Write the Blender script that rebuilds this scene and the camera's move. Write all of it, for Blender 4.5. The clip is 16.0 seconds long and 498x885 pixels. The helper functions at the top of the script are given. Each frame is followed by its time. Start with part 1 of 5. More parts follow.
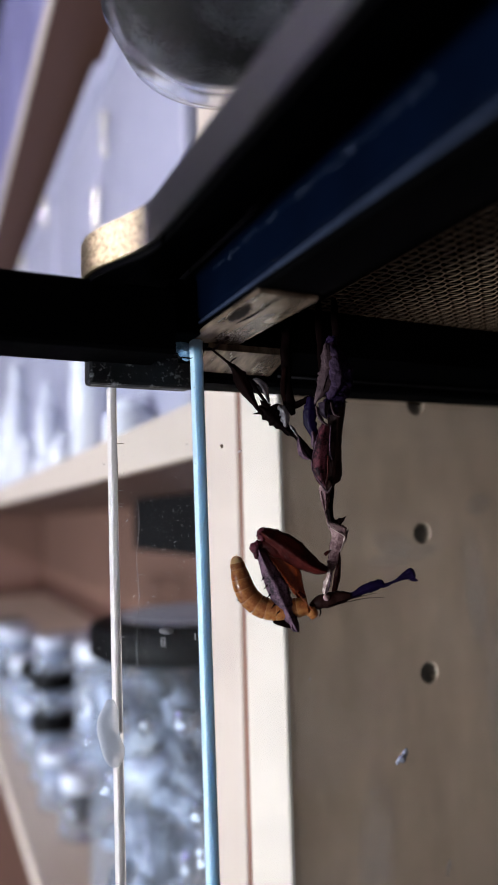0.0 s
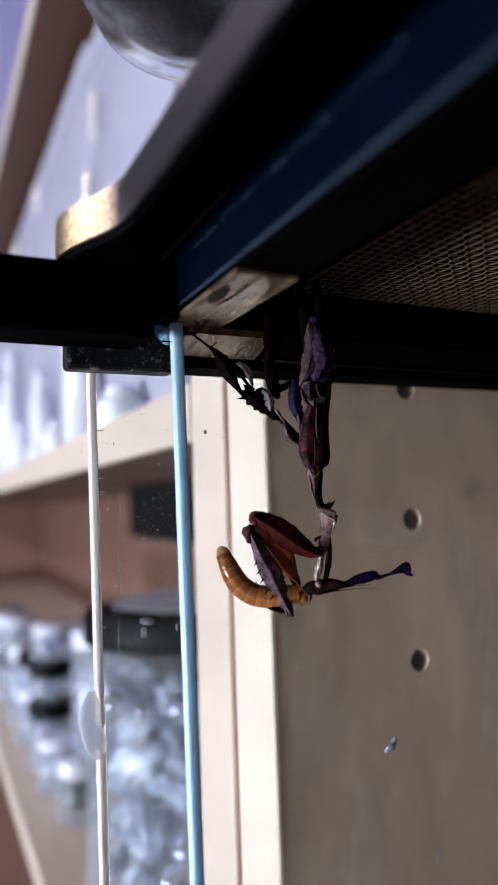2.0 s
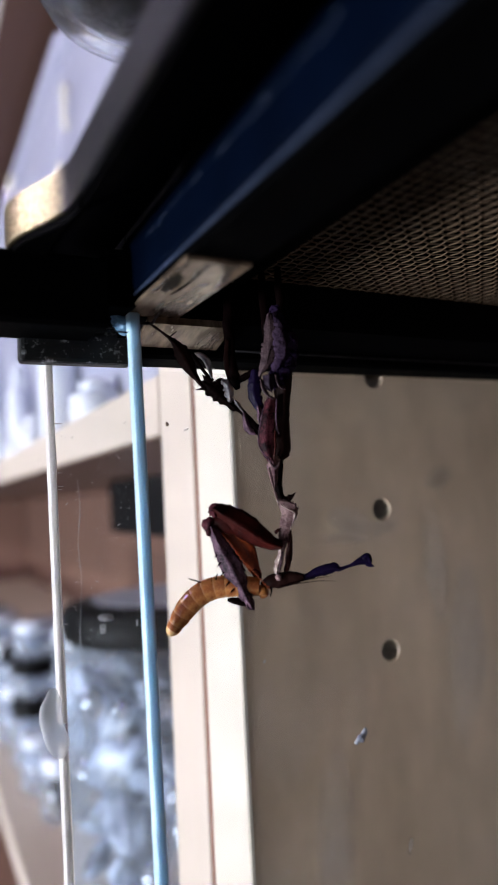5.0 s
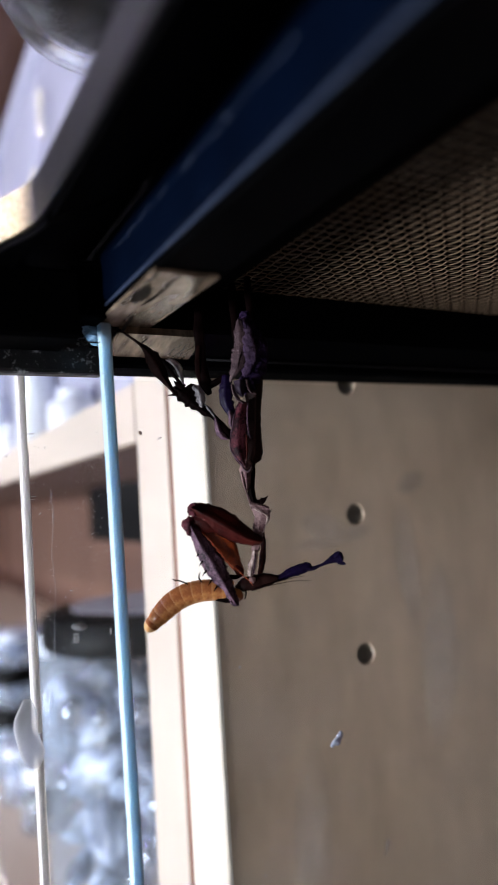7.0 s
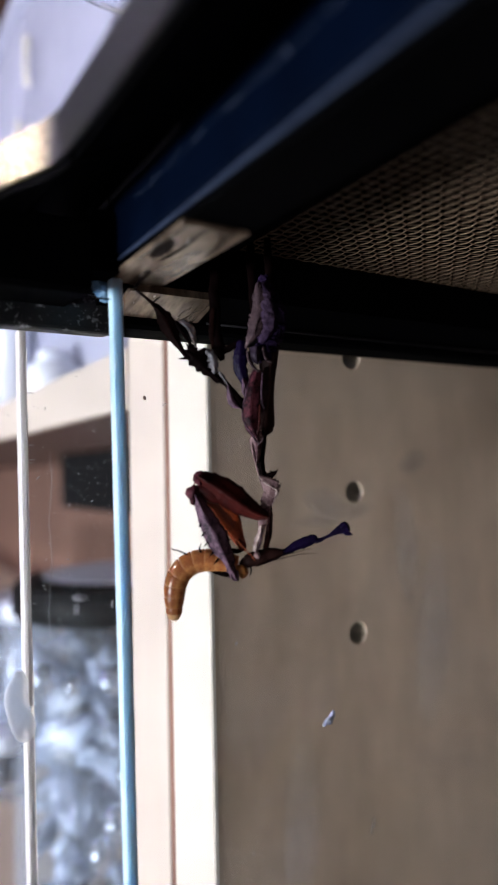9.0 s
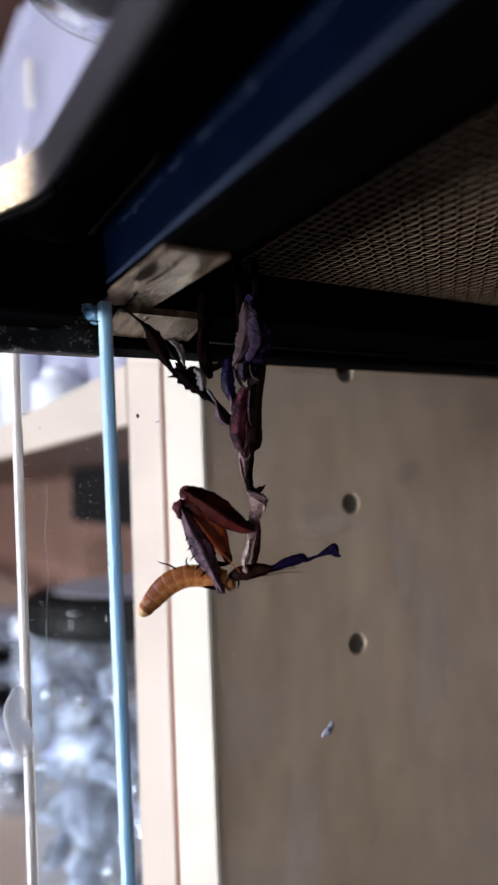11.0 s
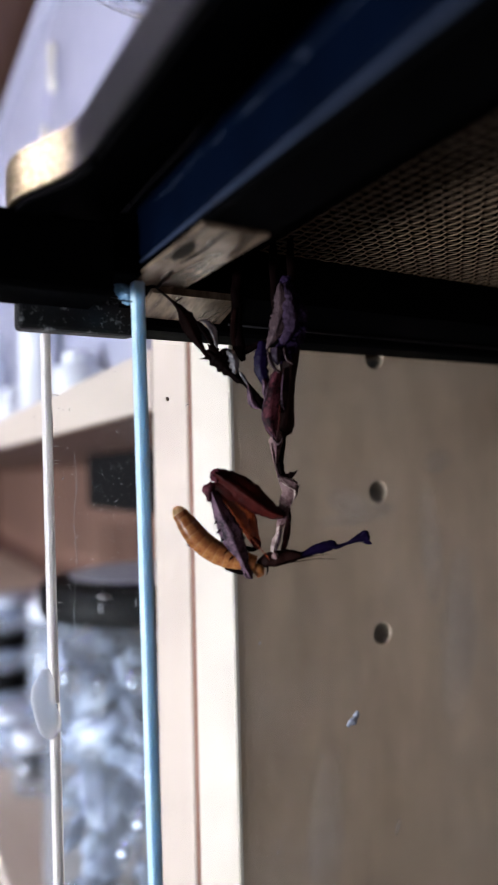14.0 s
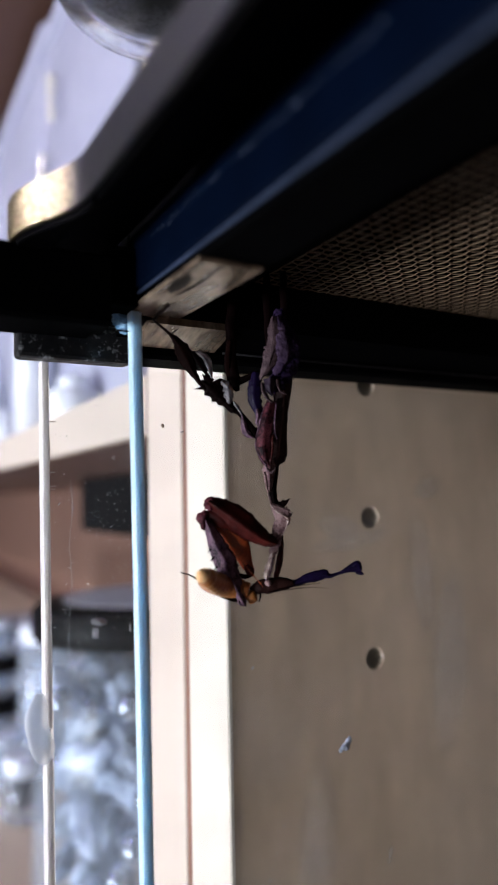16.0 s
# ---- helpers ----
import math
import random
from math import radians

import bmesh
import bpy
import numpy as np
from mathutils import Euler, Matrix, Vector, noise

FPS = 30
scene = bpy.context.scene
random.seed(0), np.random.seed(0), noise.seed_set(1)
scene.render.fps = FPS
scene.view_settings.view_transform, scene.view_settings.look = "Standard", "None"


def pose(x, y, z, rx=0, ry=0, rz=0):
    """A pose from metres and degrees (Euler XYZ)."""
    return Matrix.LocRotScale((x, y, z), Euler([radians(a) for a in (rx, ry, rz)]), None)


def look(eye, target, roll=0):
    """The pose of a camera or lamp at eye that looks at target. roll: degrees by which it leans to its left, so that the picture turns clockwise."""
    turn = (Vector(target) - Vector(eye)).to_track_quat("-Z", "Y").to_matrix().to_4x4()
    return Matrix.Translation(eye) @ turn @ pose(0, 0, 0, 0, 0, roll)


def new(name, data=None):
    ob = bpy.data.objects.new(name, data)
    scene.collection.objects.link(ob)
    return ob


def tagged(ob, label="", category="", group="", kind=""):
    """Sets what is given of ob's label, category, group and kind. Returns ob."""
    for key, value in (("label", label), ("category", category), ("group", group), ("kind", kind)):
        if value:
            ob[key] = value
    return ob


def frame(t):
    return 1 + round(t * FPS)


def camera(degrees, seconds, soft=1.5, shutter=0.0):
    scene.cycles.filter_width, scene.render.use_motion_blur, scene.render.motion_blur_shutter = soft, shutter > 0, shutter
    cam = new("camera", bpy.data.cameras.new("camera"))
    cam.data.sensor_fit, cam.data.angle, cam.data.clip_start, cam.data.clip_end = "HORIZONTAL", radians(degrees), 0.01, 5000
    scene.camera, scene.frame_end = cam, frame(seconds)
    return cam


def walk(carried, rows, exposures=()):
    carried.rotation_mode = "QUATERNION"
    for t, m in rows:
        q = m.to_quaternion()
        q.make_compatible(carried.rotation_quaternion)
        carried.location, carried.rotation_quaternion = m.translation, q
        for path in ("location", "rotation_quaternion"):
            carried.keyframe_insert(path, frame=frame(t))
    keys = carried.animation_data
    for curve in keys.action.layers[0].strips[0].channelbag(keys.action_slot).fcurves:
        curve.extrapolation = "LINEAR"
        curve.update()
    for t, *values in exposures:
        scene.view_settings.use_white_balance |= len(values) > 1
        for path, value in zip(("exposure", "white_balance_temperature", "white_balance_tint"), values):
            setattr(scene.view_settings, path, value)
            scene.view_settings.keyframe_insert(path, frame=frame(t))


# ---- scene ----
# camera: close hand-held view into the open front of a small glass terrarium
cam = camera(39.57, 16.0)
ROWS = [
    (0, 0.00806, 0.01005, 0.23720, 95.997, 1.503, -25.144),
    (0.5, 0.00846, 0.01040, 0.23765, 95.697, 1.475, -25.790),
    (1, 0.00923, 0.00932, 0.23801, 95.570, 1.788, -25.898),
    (1.5, 0.01092, 0.01143, 0.23785, 95.137, 1.678, -25.547),
    (2, 0.01174, 0.01148, 0.23728, 94.876, 1.884, -25.201),
    (2.5, 0.01278, 0.01246, 0.23684, 94.389, 1.895, -25.399),
    (3, 0.01302, 0.01280, 0.23639, 94.258, 2.038, -25.885),
    (3.5, 0.01352, 0.01213, 0.23648, 93.942, 2.253, -26.091),
    (4, 0.01422, 0.01377, 0.23652, 93.923, 2.142, -26.065),
    (4.5, 0.01534, 0.01270, 0.23670, 94.094, 2.592, -26.138),
    (7, 0.01704, 0.00946, 0.23734, 94.548, 3.565, -27.825),
    (7.5, 0.01573, 0.01150, 0.23692, 94.171, 3.205, -30.159),
    (8, 0.01518, 0.01440, 0.23689, 93.114, 2.323, -30.133),
    (8.5, 0.01531, 0.01751, 0.23687, 92.850, 1.593, -30.245),
    (9, 0.01318, 0.01716, 0.23726, 92.335, 1.193, -30.603),
    (11.5, 0.01565, 0.01312, 0.23793, 93.290, 2.443, -29.321),
    (12, 0.01571, 0.01377, 0.23750, 93.271, 2.430, -29.232),
    (12.5, 0.01524, 0.01529, 0.23734, 92.727, 2.046, -29.122),
    (13, 0.01546, 0.01592, 0.23730, 92.431, 1.975, -29.007),
    (13.5, 0.01537, 0.01610, 0.23703, 92.343, 1.929, -28.790),
    (14, 0.01345, 0.01656, 0.23722, 92.413, 1.345, -28.503),
    (14.5, 0.01285, 0.01535, 0.23666, 93.151, 1.481, -28.534),
    (15, 0.01387, 0.01487, 0.23737, 93.291, 1.468, -28.479),
    (15.5, 0.01343, 0.01501, 0.23716, 93.816, 1.421, -28.752),
    (16, 0.01239, 0.01460, 0.23775, 94.288, 1.182, -29.037),
]
walk(cam, [(t, pose(x, y, z, rx, ry, rz)) for t, x, y, z, rx, ry, rz in ROWS],
     exposures=[(0, 0.0), (1.5, 0.09), (4.5, 0.16), (7.0, 0.35), (8.0, 0.34), (9.0, 0.25), (12.0, 0.21), (14.5, 0.16), (16.0, 0.22)])
cam.data.dof.use_dof = True
cam.data.dof.focus_distance = 0.121
cam.data.dof.aperture_fstop = 17.0

# ---- light: daylight from a low wide window across the room ----
world = bpy.data.worlds.new("sky")
scene.world = world
world.use_nodes = True
sky = world.node_tree.nodes.new("ShaderNodeTexSky")
sky.sky_type = "NISHITA"
sky.sun_disc = False
sky.sun_elevation, sky.sun_rotation = radians(35), radians(60)
world.node_tree.links.new(sky.outputs["Color"], world.node_tree.nodes["Background"].inputs["Color"])
world.node_tree.nodes["Background"].inputs["Strength"].default_value = 0.1

WIN = (-2.4, -0.66, 0.75, -0.56, -0.22)          # x of the window wall, y from/to, z from/to
lamp = bpy.data.lights.new("window_light", "AREA")
lamp.shape, lamp.size, lamp.size_y, lamp.energy, lamp.color = "RECTANGLE", WIN[2] - WIN[1], WIN[4] - WIN[3], 80, (0.91, 0.96, 1.05)
lamp_ob = new("window_light", lamp)
lamp_ob.matrix_world = look((WIN[0] + 0.03, (WIN[1] + WIN[2]) / 2, (WIN[3] + WIN[4]) / 2), (1, (WIN[1] + WIN[2]) / 2, (WIN[3] + WIN[4]) / 2))


# ---- materials ----
def mat(name, col, rough=0.5, col2=None, scale=60.0, fine=600.0, bump=0.0, metal=0.0, trans=0.0, ior=1.45, stretch=(1, 1, 1), spec=0.5, sss=0.0, rvar=0.1, lo=0.35, hi=0.7, coat=0.0, alpha=1.0):
    """Procedural surface: two colours mixed by coarse and fine noise, uneven gloss, fine relief."""
    m = bpy.data.materials.new(name)
    m.use_nodes = True
    nt = m.node_tree
    b = nt.nodes["Principled BSDF"]
    tc = nt.nodes.new("ShaderNodeTexCoord")
    mp = nt.nodes.new("ShaderNodeMapping")
    mp.inputs["Scale"].default_value = stretch
    nt.links.new(tc.outputs["Object"], mp.inputs["Vector"])
    n1 = nt.nodes.new("ShaderNodeTexNoise")
    n1.inputs["Scale"].default_value, n1.inputs["Detail"].default_value = scale, 4
    n2 = nt.nodes.new("ShaderNodeTexNoise")
    n2.inputs["Scale"].default_value, n2.inputs["Detail"].default_value = fine, 3
    for n in (n1, n2):
        nt.links.new(mp.outputs["Vector"], n.inputs["Vector"])
    mx = nt.nodes.new("ShaderNodeMath")
    mx.operation = "MULTIPLY_ADD"
    mx.inputs[1].default_value, mx.inputs[2].default_value = 0.35, 0.0
    nt.links.new(n2.outputs["Fac"], mx.inputs[0])
    ad = nt.nodes.new("ShaderNodeMath")
    ad.operation = "MULTIPLY_ADD"
    ad.inputs[1].default_value = 0.65
    nt.links.new(n1.outputs["Fac"], ad.inputs[0])
    nt.links.new(mx.outputs[0], ad.inputs[2])
    rp = nt.nodes.new("ShaderNodeValToRGB")
    col2 = col2 or tuple(c * 0.82 for c in col)
    rp.color_ramp.elements[0].position, rp.color_ramp.elements[1].position = lo, hi
    rp.color_ramp.elements[0].color, rp.color_ramp.elements[1].color = (*col, 1), (*col2, 1)
    nt.links.new(ad.outputs[0], rp.inputs["Fac"])
    nt.links.new(rp.outputs["Color"], b.inputs["Base Color"])
    mr = nt.nodes.new("ShaderNodeMapRange")
    mr.inputs["To Min"].default_value, mr.inputs["To Max"].default_value = max(0.0, rough - rvar), min(1.0, rough + rvar)
    nt.links.new(n2.outputs["Fac"], mr.inputs["Value"])
    nt.links.new(mr.outputs["Result"], b.inputs["Roughness"])
    if bump:
        bp = nt.nodes.new("ShaderNodeBump")
        bp.inputs["Strength"].default_value, bp.inputs["Distance"].default_value = bump, 0.0004
        nt.links.new(ad.outputs[0], bp.inputs["Height"])
        nt.links.new(bp.outputs["Normal"], b.inputs["Normal"])
    b.inputs["Metallic"].default_value = metal
    b.inputs["Transmission Weight"].default_value = trans
    b.inputs["IOR"].default_value = ior
    b.inputs["Specular IOR Level"].default_value = spec
    b.inputs["Coat Weight"].default_value = coat
    b.inputs["Alpha"].default_value = alpha
    if sss:
        b.inputs["Subsurface Weight"].default_value = sss
        b.inputs["Subsurface Radius"].default_value = (0.002, 0.001, 0.0006)
        b.inputs["Subsurface Scale"].default_value = 0.5
    return m


def clear(name, col=(1, 1, 1), rough=0.0, ior=1.45):
    """Clear glass or plastic."""
    m = bpy.data.materials.new(name)
    m.use_nodes = True
    b = m.node_tree.nodes["Principled BSDF"]
    b.inputs["Base Color"].default_value = (*col, 1)
    b.inputs["Roughness"].default_value, b.inputs["IOR"].default_value, b.inputs["Transmission Weight"].default_value = rough, ior, 1.0
    return m


M_PLASTIC = mat("black_plastic", (0.002, 0.002, 0.0025), 0.06, (0.003, 0.003, 0.004), 90, 900, 0.0, rvar=0.03, ior=1.5, spec=0.16)
M_MATT = mat("matt_black_plastic", (0.0008, 0.0008, 0.001), 0.7, (0.0014, 0.0014, 0.0017), 90, 900, 0.1, spec=0.015)
M_DUSTY = mat("dusty_black_plastic", (0.006, 0.006, 0.007), 0.35, (0.30, 0.30, 0.31), 700, 2200, 0.4, lo=0.56, hi=0.74)
# blue sheen of the lamp on black plastic, put into the base colour
M_BLUESHEEN = mat("blue_sheen_plastic", (0.0005, 0.0020, 0.0072), 0.36, (0.0008, 0.0030, 0.0110), 120, 1500, 0.1, spec=0.08)
# worn lip; the bevel's highlight is painted in as a paler blue
M_LIP = mat("worn_highlight_lip", (0.034, 0.046, 0.080), 0.4, (0.018, 0.025, 0.048), 200, 1500, 0.2, spec=0.2)
M_BEAD = mat("rail_reflection_grey", (0.016, 0.015, 0.016), 0.4, (0.006, 0.006, 0.007), 200, 1500, 0.2, spec=0.2)
M_MIRRORED = mat("dark_mirrored_patch", (0.010, 0.008, 0.007), 0.6, (0.030, 0.022, 0.017), 700, 2500, 0.3, spec=0.05)
# tan streaks put the mirrored cream board edge into the base colour
M_PLATE = mat("polished_plate", (0.24, 0.175, 0.125), 0.24, (0.055, 0.038, 0.027), 60, 330, 0.8, rvar=0.08, ior=1.62, stretch=(2.2, 0.55, 1), lo=0.36, hi=0.58)
M_PLATE.node_tree.nodes["Principled BSDF"].inputs["Specular Tint"].default_value = (0.95, 0.72, 0.53, 1)
M_TRIM = mat("grained_trim_metal", (0.070, 0.068, 0.076), 0.40, (0.055, 0.053, 0.060), 900, 5000, 0.35, metal=1.0, rvar=0.08)
nt = M_TRIM.node_tree
ty, tr, tm, tn = (nt.nodes.new(k) for k in ("ShaderNodeSeparateXYZ", "ShaderNodeValToRGB", "ShaderNodeMix", "ShaderNodeTexNoise"))
tn.inputs["Scale"].default_value, tn.inputs["Detail"].default_value = 1900, 4
nt.links.new(nt.nodes["Texture Coordinate"].outputs["Object"], ty.inputs[0])
nt.links.new(nt.nodes["Texture Coordinate"].outputs["Object"], tn.inputs["Vector"])
# colour ramp along y paints the warm reflection onto the bend
tk = nt.nodes.new("ShaderNodeMapRange")
tk.inputs["From Min"].default_value, tk.inputs["From Max"].default_value = 0.0945, 0.1225
nt.links.new(ty.outputs["Y"], tk.inputs["Value"])
for p, v in ((0.10, 0.0), (0.24, 0.75), (0.40, 1.0), (0.62, 0.8), (0.80, 1.0), (0.93, 0.25), (1.0, 0.0)):
    e = tr.color_ramp.elements.new(p)
    e.color = (v, v, v, 1)
tr.color_ramp.elements[0].color = (0, 0, 0, 1)
tr.color_ramp.elements[-1].color = (0, 0, 0, 1)
nt.links.new(tk.outputs["Result"], tr.inputs["Fac"])
gr = nt.nodes.new("ShaderNodeValToRGB")      # warm reflection put into the colour: pale gold with coarse dark grain
gr.color_ramp.elements[0].position, gr.color_ramp.elements[1].position = 0.36, 0.56
gr.color_ramp.elements[0].color, gr.color_ramp.elements[1].color = (0.24, 0.18, 0.10, 1), (0.62, 0.52, 0.32, 1)
nt.links.new(tn.outputs["Fac"], gr.inputs["Fac"])
tm.data_type = "RGBA"
nt.links.new(tr.outputs["Color"], tm.inputs["Factor"])
nt.links.new(nt.nodes["Principled BSDF"].inputs["Base Color"].links[0].from_socket, tm.inputs["A"])
nt.links.new(gr.outputs["Color"], tm.inputs["B"])
nt.links.new(tm.outputs["Result"], nt.nodes["Principled BSDF"].inputs["Base Color"])
M_GLASS = clear("clear_glass", (0.97, 0.99, 0.985), 0.0, 1.12)
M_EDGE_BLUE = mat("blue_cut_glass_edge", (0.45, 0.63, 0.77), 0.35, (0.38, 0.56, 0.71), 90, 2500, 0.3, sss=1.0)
# darker copy of the edge blue; the flank's shade is in the colour
M_EDGE_DEEP = mat("shaded_cut_glass_edge", (0.28, 0.44, 0.58), 0.3, (0.34, 0.50, 0.64), 150, 2500, 0.3, sss=0.6)
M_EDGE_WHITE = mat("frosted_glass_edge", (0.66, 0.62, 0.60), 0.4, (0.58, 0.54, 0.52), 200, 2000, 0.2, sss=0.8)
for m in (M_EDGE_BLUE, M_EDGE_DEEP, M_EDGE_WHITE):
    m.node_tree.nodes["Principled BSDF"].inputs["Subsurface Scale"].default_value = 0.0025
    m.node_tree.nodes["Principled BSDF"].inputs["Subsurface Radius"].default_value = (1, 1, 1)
M_CHIP = mat("deep_blue_glass", (0.05, 0.16, 0.30), 0.10, (0.45, 0.66, 0.85), 600, 2500, 0.3)
M_PAD = mat("frosted_pad", (0.76, 0.75, 0.78), 0.5, (0.83, 0.82, 0.85), 300, 1500, 0.2, alpha=0.40)
M_FLECK = mat("dried_water_flecks", (0.95, 0.95, 0.96), 0.5, (0.85, 0.85, 0.88), 300, 2000, alpha=0.5)
M_MARK = mat("pale_print", (0.86, 0.87, 0.88), 0.5, (0.70, 0.72, 0.74), 400, 2000, alpha=0.5)
M_HAZE = mat("dried_drip_film", (0.80, 0.82, 0.86), 0.6, (0.70, 0.72, 0.78), 200, 2000, alpha=0.10)
M_SCUFF = mat("pale_blue_scuff", (0.08, 0.105, 0.17), 0.5, (0.04, 0.055, 0.10), 300, 2000, alpha=0.45)
# wipe marks; the haze also paints in reflections on the pane
M_WIPEGLARE = mat("wipe_glare_surface", (0.90, 0.92, 0.92), 0.34, (0.86, 0.89, 0.90), 60, 400)
nt = M_WIPEGLARE.node_tree
wn = nt.nodes.new("ShaderNodeTexNoise")
wn.inputs["Scale"].default_value, wn.inputs["Detail"].default_value, wn.inputs["Distortion"].default_value = 34, 4, 0.35
wr = nt.nodes.new("ShaderNodeMapRange")
wr.inputs["From Min"].default_value, wr.inputs["From Max"].default_value, wr.inputs["To Max"].default_value = 0.45, 0.72, 0.15
nt.links.new(nt.nodes["Texture Coordinate"].outputs["Object"], wn.inputs["Vector"])
nt.links.new(wn.outputs["Fac"], wr.inputs["Value"])
nt.links.new(wr.outputs["Result"], nt.nodes["Principled BSDF"].inputs["Alpha"])
M_DIRT = mat("brown_dirt", (0.20, 0.14, 0.10), 0.7, (0.12, 0.08, 0.06), 900, 2500)
M_DROP = mat("milky_drop", (0.55, 0.60, 0.72), 0.15, (0.22, 0.24, 0.30), 900, 2500, 0.4)
M_WIRE = mat("bronze_wire", (0.145, 0.098, 0.062), 0.35, (0.070, 0.045, 0.027), 400, 2500, 0.1, rvar=0.05, spec=0.5)
M_BOARD = mat("beige_laminate", (0.69, 0.52, 0.385), 0.36, (0.47, 0.35, 0.25), 11, 160, 0.04, stretch=(1, 1, 0.4), lo=0.36, hi=0.64)
M_BORE = mat("raw_chipboard", (0.42, 0.35, 0.26), 0.8, (0.24, 0.19, 0.14), 900, 3000, 0.5)
M_BAND = mat("cream_edge_band", (0.66, 0.61, 0.53), 0.42, (0.63, 0.57, 0.485), 60, 500, 0.04, stretch=(6, 6, 0.3))
M_BAND2 = mat("pale_wood_edge", (0.60, 0.525, 0.455), 0.5, (0.56, 0.475, 0.400), 80, 700, 0.06, stretch=(6, 6, 0.25))
M_GAP = mat("red_brown_joint", (0.26, 0.135, 0.095), 0.7, (0.13, 0.060, 0.040), 90, 900, stretch=(1, 1, 0.3))
M_SHELFWOOD = mat("shelf_wood", (0.76, 0.64, 0.52), 0.5, (0.66, 0.53, 0.41), 14, 240, 0.08, stretch=(3, 0.4, 3))
M_BACK = mat("red_brown_back_panel", (0.27, 0.150, 0.115), 0.5, (0.215, 0.118, 0.092), 10, 200, 0.05, stretch=(1, 1, 0.3))
# dark brown with the shade under the shelves put into the colour
M_SHADEBROWN = mat("shade_brown_wood", (0.120, 0.056, 0.037), 0.6, (0.095, 0.044, 0.029), 12, 220, 0.05, stretch=(3, 0.4, 3))
M_TUB = mat("frosted_plastic", (0.40, 0.41, 0.52), 0.32, (0.34, 0.35, 0.47), 9, 60, 0.02, rvar=0.1)
M_TUBVIOLET = mat("violet_frosted_plastic", (0.26, 0.25, 0.45), 0.32, (0.19, 0.185, 0.36), 14, 90, 0.05, rvar=0.1)
M_CLIP = mat("cream_clip", (0.98, 0.93, 0.80), 0.12, (0.95, 0.90, 0.76), rvar=0.03, coat=1.0, metal=0.15)
M_BOTTLE = mat("white_plastic", (0.84, 0.87, 0.95), 0.2, (0.74, 0.78, 0.90), 40, 300)
M_FROST = clear("jar_glass", (0.93, 0.94, 0.97), 0.12, 1.38)
def thin_glass(name, haze, gloss=0.07, rough=0.05):
    """Thin jar wall: clear, a little glossy, with a milky haze in streaks."""
    m = bpy.data.materials.new(name)
    m.use_nodes = True
    nt = m.node_tree
    gt, gg, gm, dm, df, tl, half, ns, mr, mp, tc = (nt.nodes.new(k) for k in ("ShaderNodeBsdfTransparent", "ShaderNodeBsdfGlossy", "ShaderNodeMixShader", "ShaderNodeMixShader", "ShaderNodeBsdfDiffuse", "ShaderNodeBsdfTranslucent", "ShaderNodeMixShader", "ShaderNodeTexNoise", "ShaderNodeMapRange", "ShaderNodeMapping", "ShaderNodeTexCoord"))
    gg.inputs["Roughness"].default_value, gm.inputs["Fac"].default_value = rough, gloss
    gt.inputs["Color"].default_value = (0.95, 0.97, 0.99, 1)
    df.inputs["Color"].default_value = tl.inputs["Color"].default_value = (0.80, 0.86, 0.95, 1)
    mp.inputs["Scale"].default_value = (1, 1, 0.35)
    ns.inputs["Scale"].default_value, ns.inputs["Detail"].default_value = 55, 3
    mr.inputs["From Min"].default_value, mr.inputs["From Max"].default_value = 0.35, 0.68
    mr.inputs["To Min"].default_value, mr.inputs["To Max"].default_value = haze * 0.35, haze
    nt.links.new(tc.outputs["Object"], mp.inputs["Vector"])
    nt.links.new(mp.outputs["Vector"], ns.inputs["Vector"])
    nt.links.new(ns.outputs["Fac"], mr.inputs["Value"])
    nt.links.new(mr.outputs["Result"], dm.inputs["Fac"])
    for k, (a, b) in ((half, (df, tl)), (gm, (gt, gg)), (dm, (gm, half))):
        nt.links.new(a.outputs[0], k.inputs[1])
        nt.links.new(b.outputs[0], k.inputs[2])
    nt.links.new(dm.outputs["Shader"], nt.nodes["Material Output"].inputs["Surface"])
    return m


M_THIN = thin_glass("thin_jar_glass", 0.22)
M_HAZY = thin_glass("hazy_jar_glass", 0.15, 0.008, 0.12)
M_LIDBLACK = mat("black_lid", (0.004, 0.004, 0.0045), 0.5, (0.007, 0.007, 0.008), 60, 400, 0.1, spec=0.10)
M_LIDGREY = mat("pale_grey_lid", (0.74, 0.79, 0.90), 0.22, (0.62, 0.68, 0.80), 60, 400, 0.1, coat=0.5)
M_FILL = mat("crumpled_film", (0.56, 0.64, 0.80), 0.12, (0.22, 0.25, 0.34), 60, 240, 0.5, rvar=0.06, coat=0.8, lo=0.42, hi=0.60)
M_SACK = mat("clear_crumpled_sack", (0.44, 0.50, 0.62), 0.12, (0.065, 0.062, 0.075), 90, 300, 0.3, rvar=0.05, spec=0.5, coat=0.6, lo=0.44, hi=0.58)
M_GLINTBALL = mat("glint_ball_metal", (0.92, 0.94, 1.0), 0.10, (0.86, 0.90, 1.0), 200, 900, 0.0, rvar=0.02, metal=1.0)
M_SMOKE = mat("speckled_smoky_plastic", (0.075, 0.070, 0.066), 0.22, (0.40, 0.40, 0.43), 70, 2400, 0.3, lo=0.46, hi=0.66)
M_SOIL = mat("dark_brown_soil", (0.020, 0.012, 0.009), 0.8, (0.008, 0.005, 0.004), 300, 1500, 0.6)
M_PAINT = mat("dark_grey_wall_paint", (0.075, 0.072, 0.070), 0.8, (0.085, 0.08, 0.078), 3, 60, 0.1)
M_FLOOR = mat("dark_unseen_floor", (0.035, 0.024, 0.017), 0.5, (0.024, 0.016, 0.011), 4, 80, 0.1, stretch=(0.4, 4, 1))
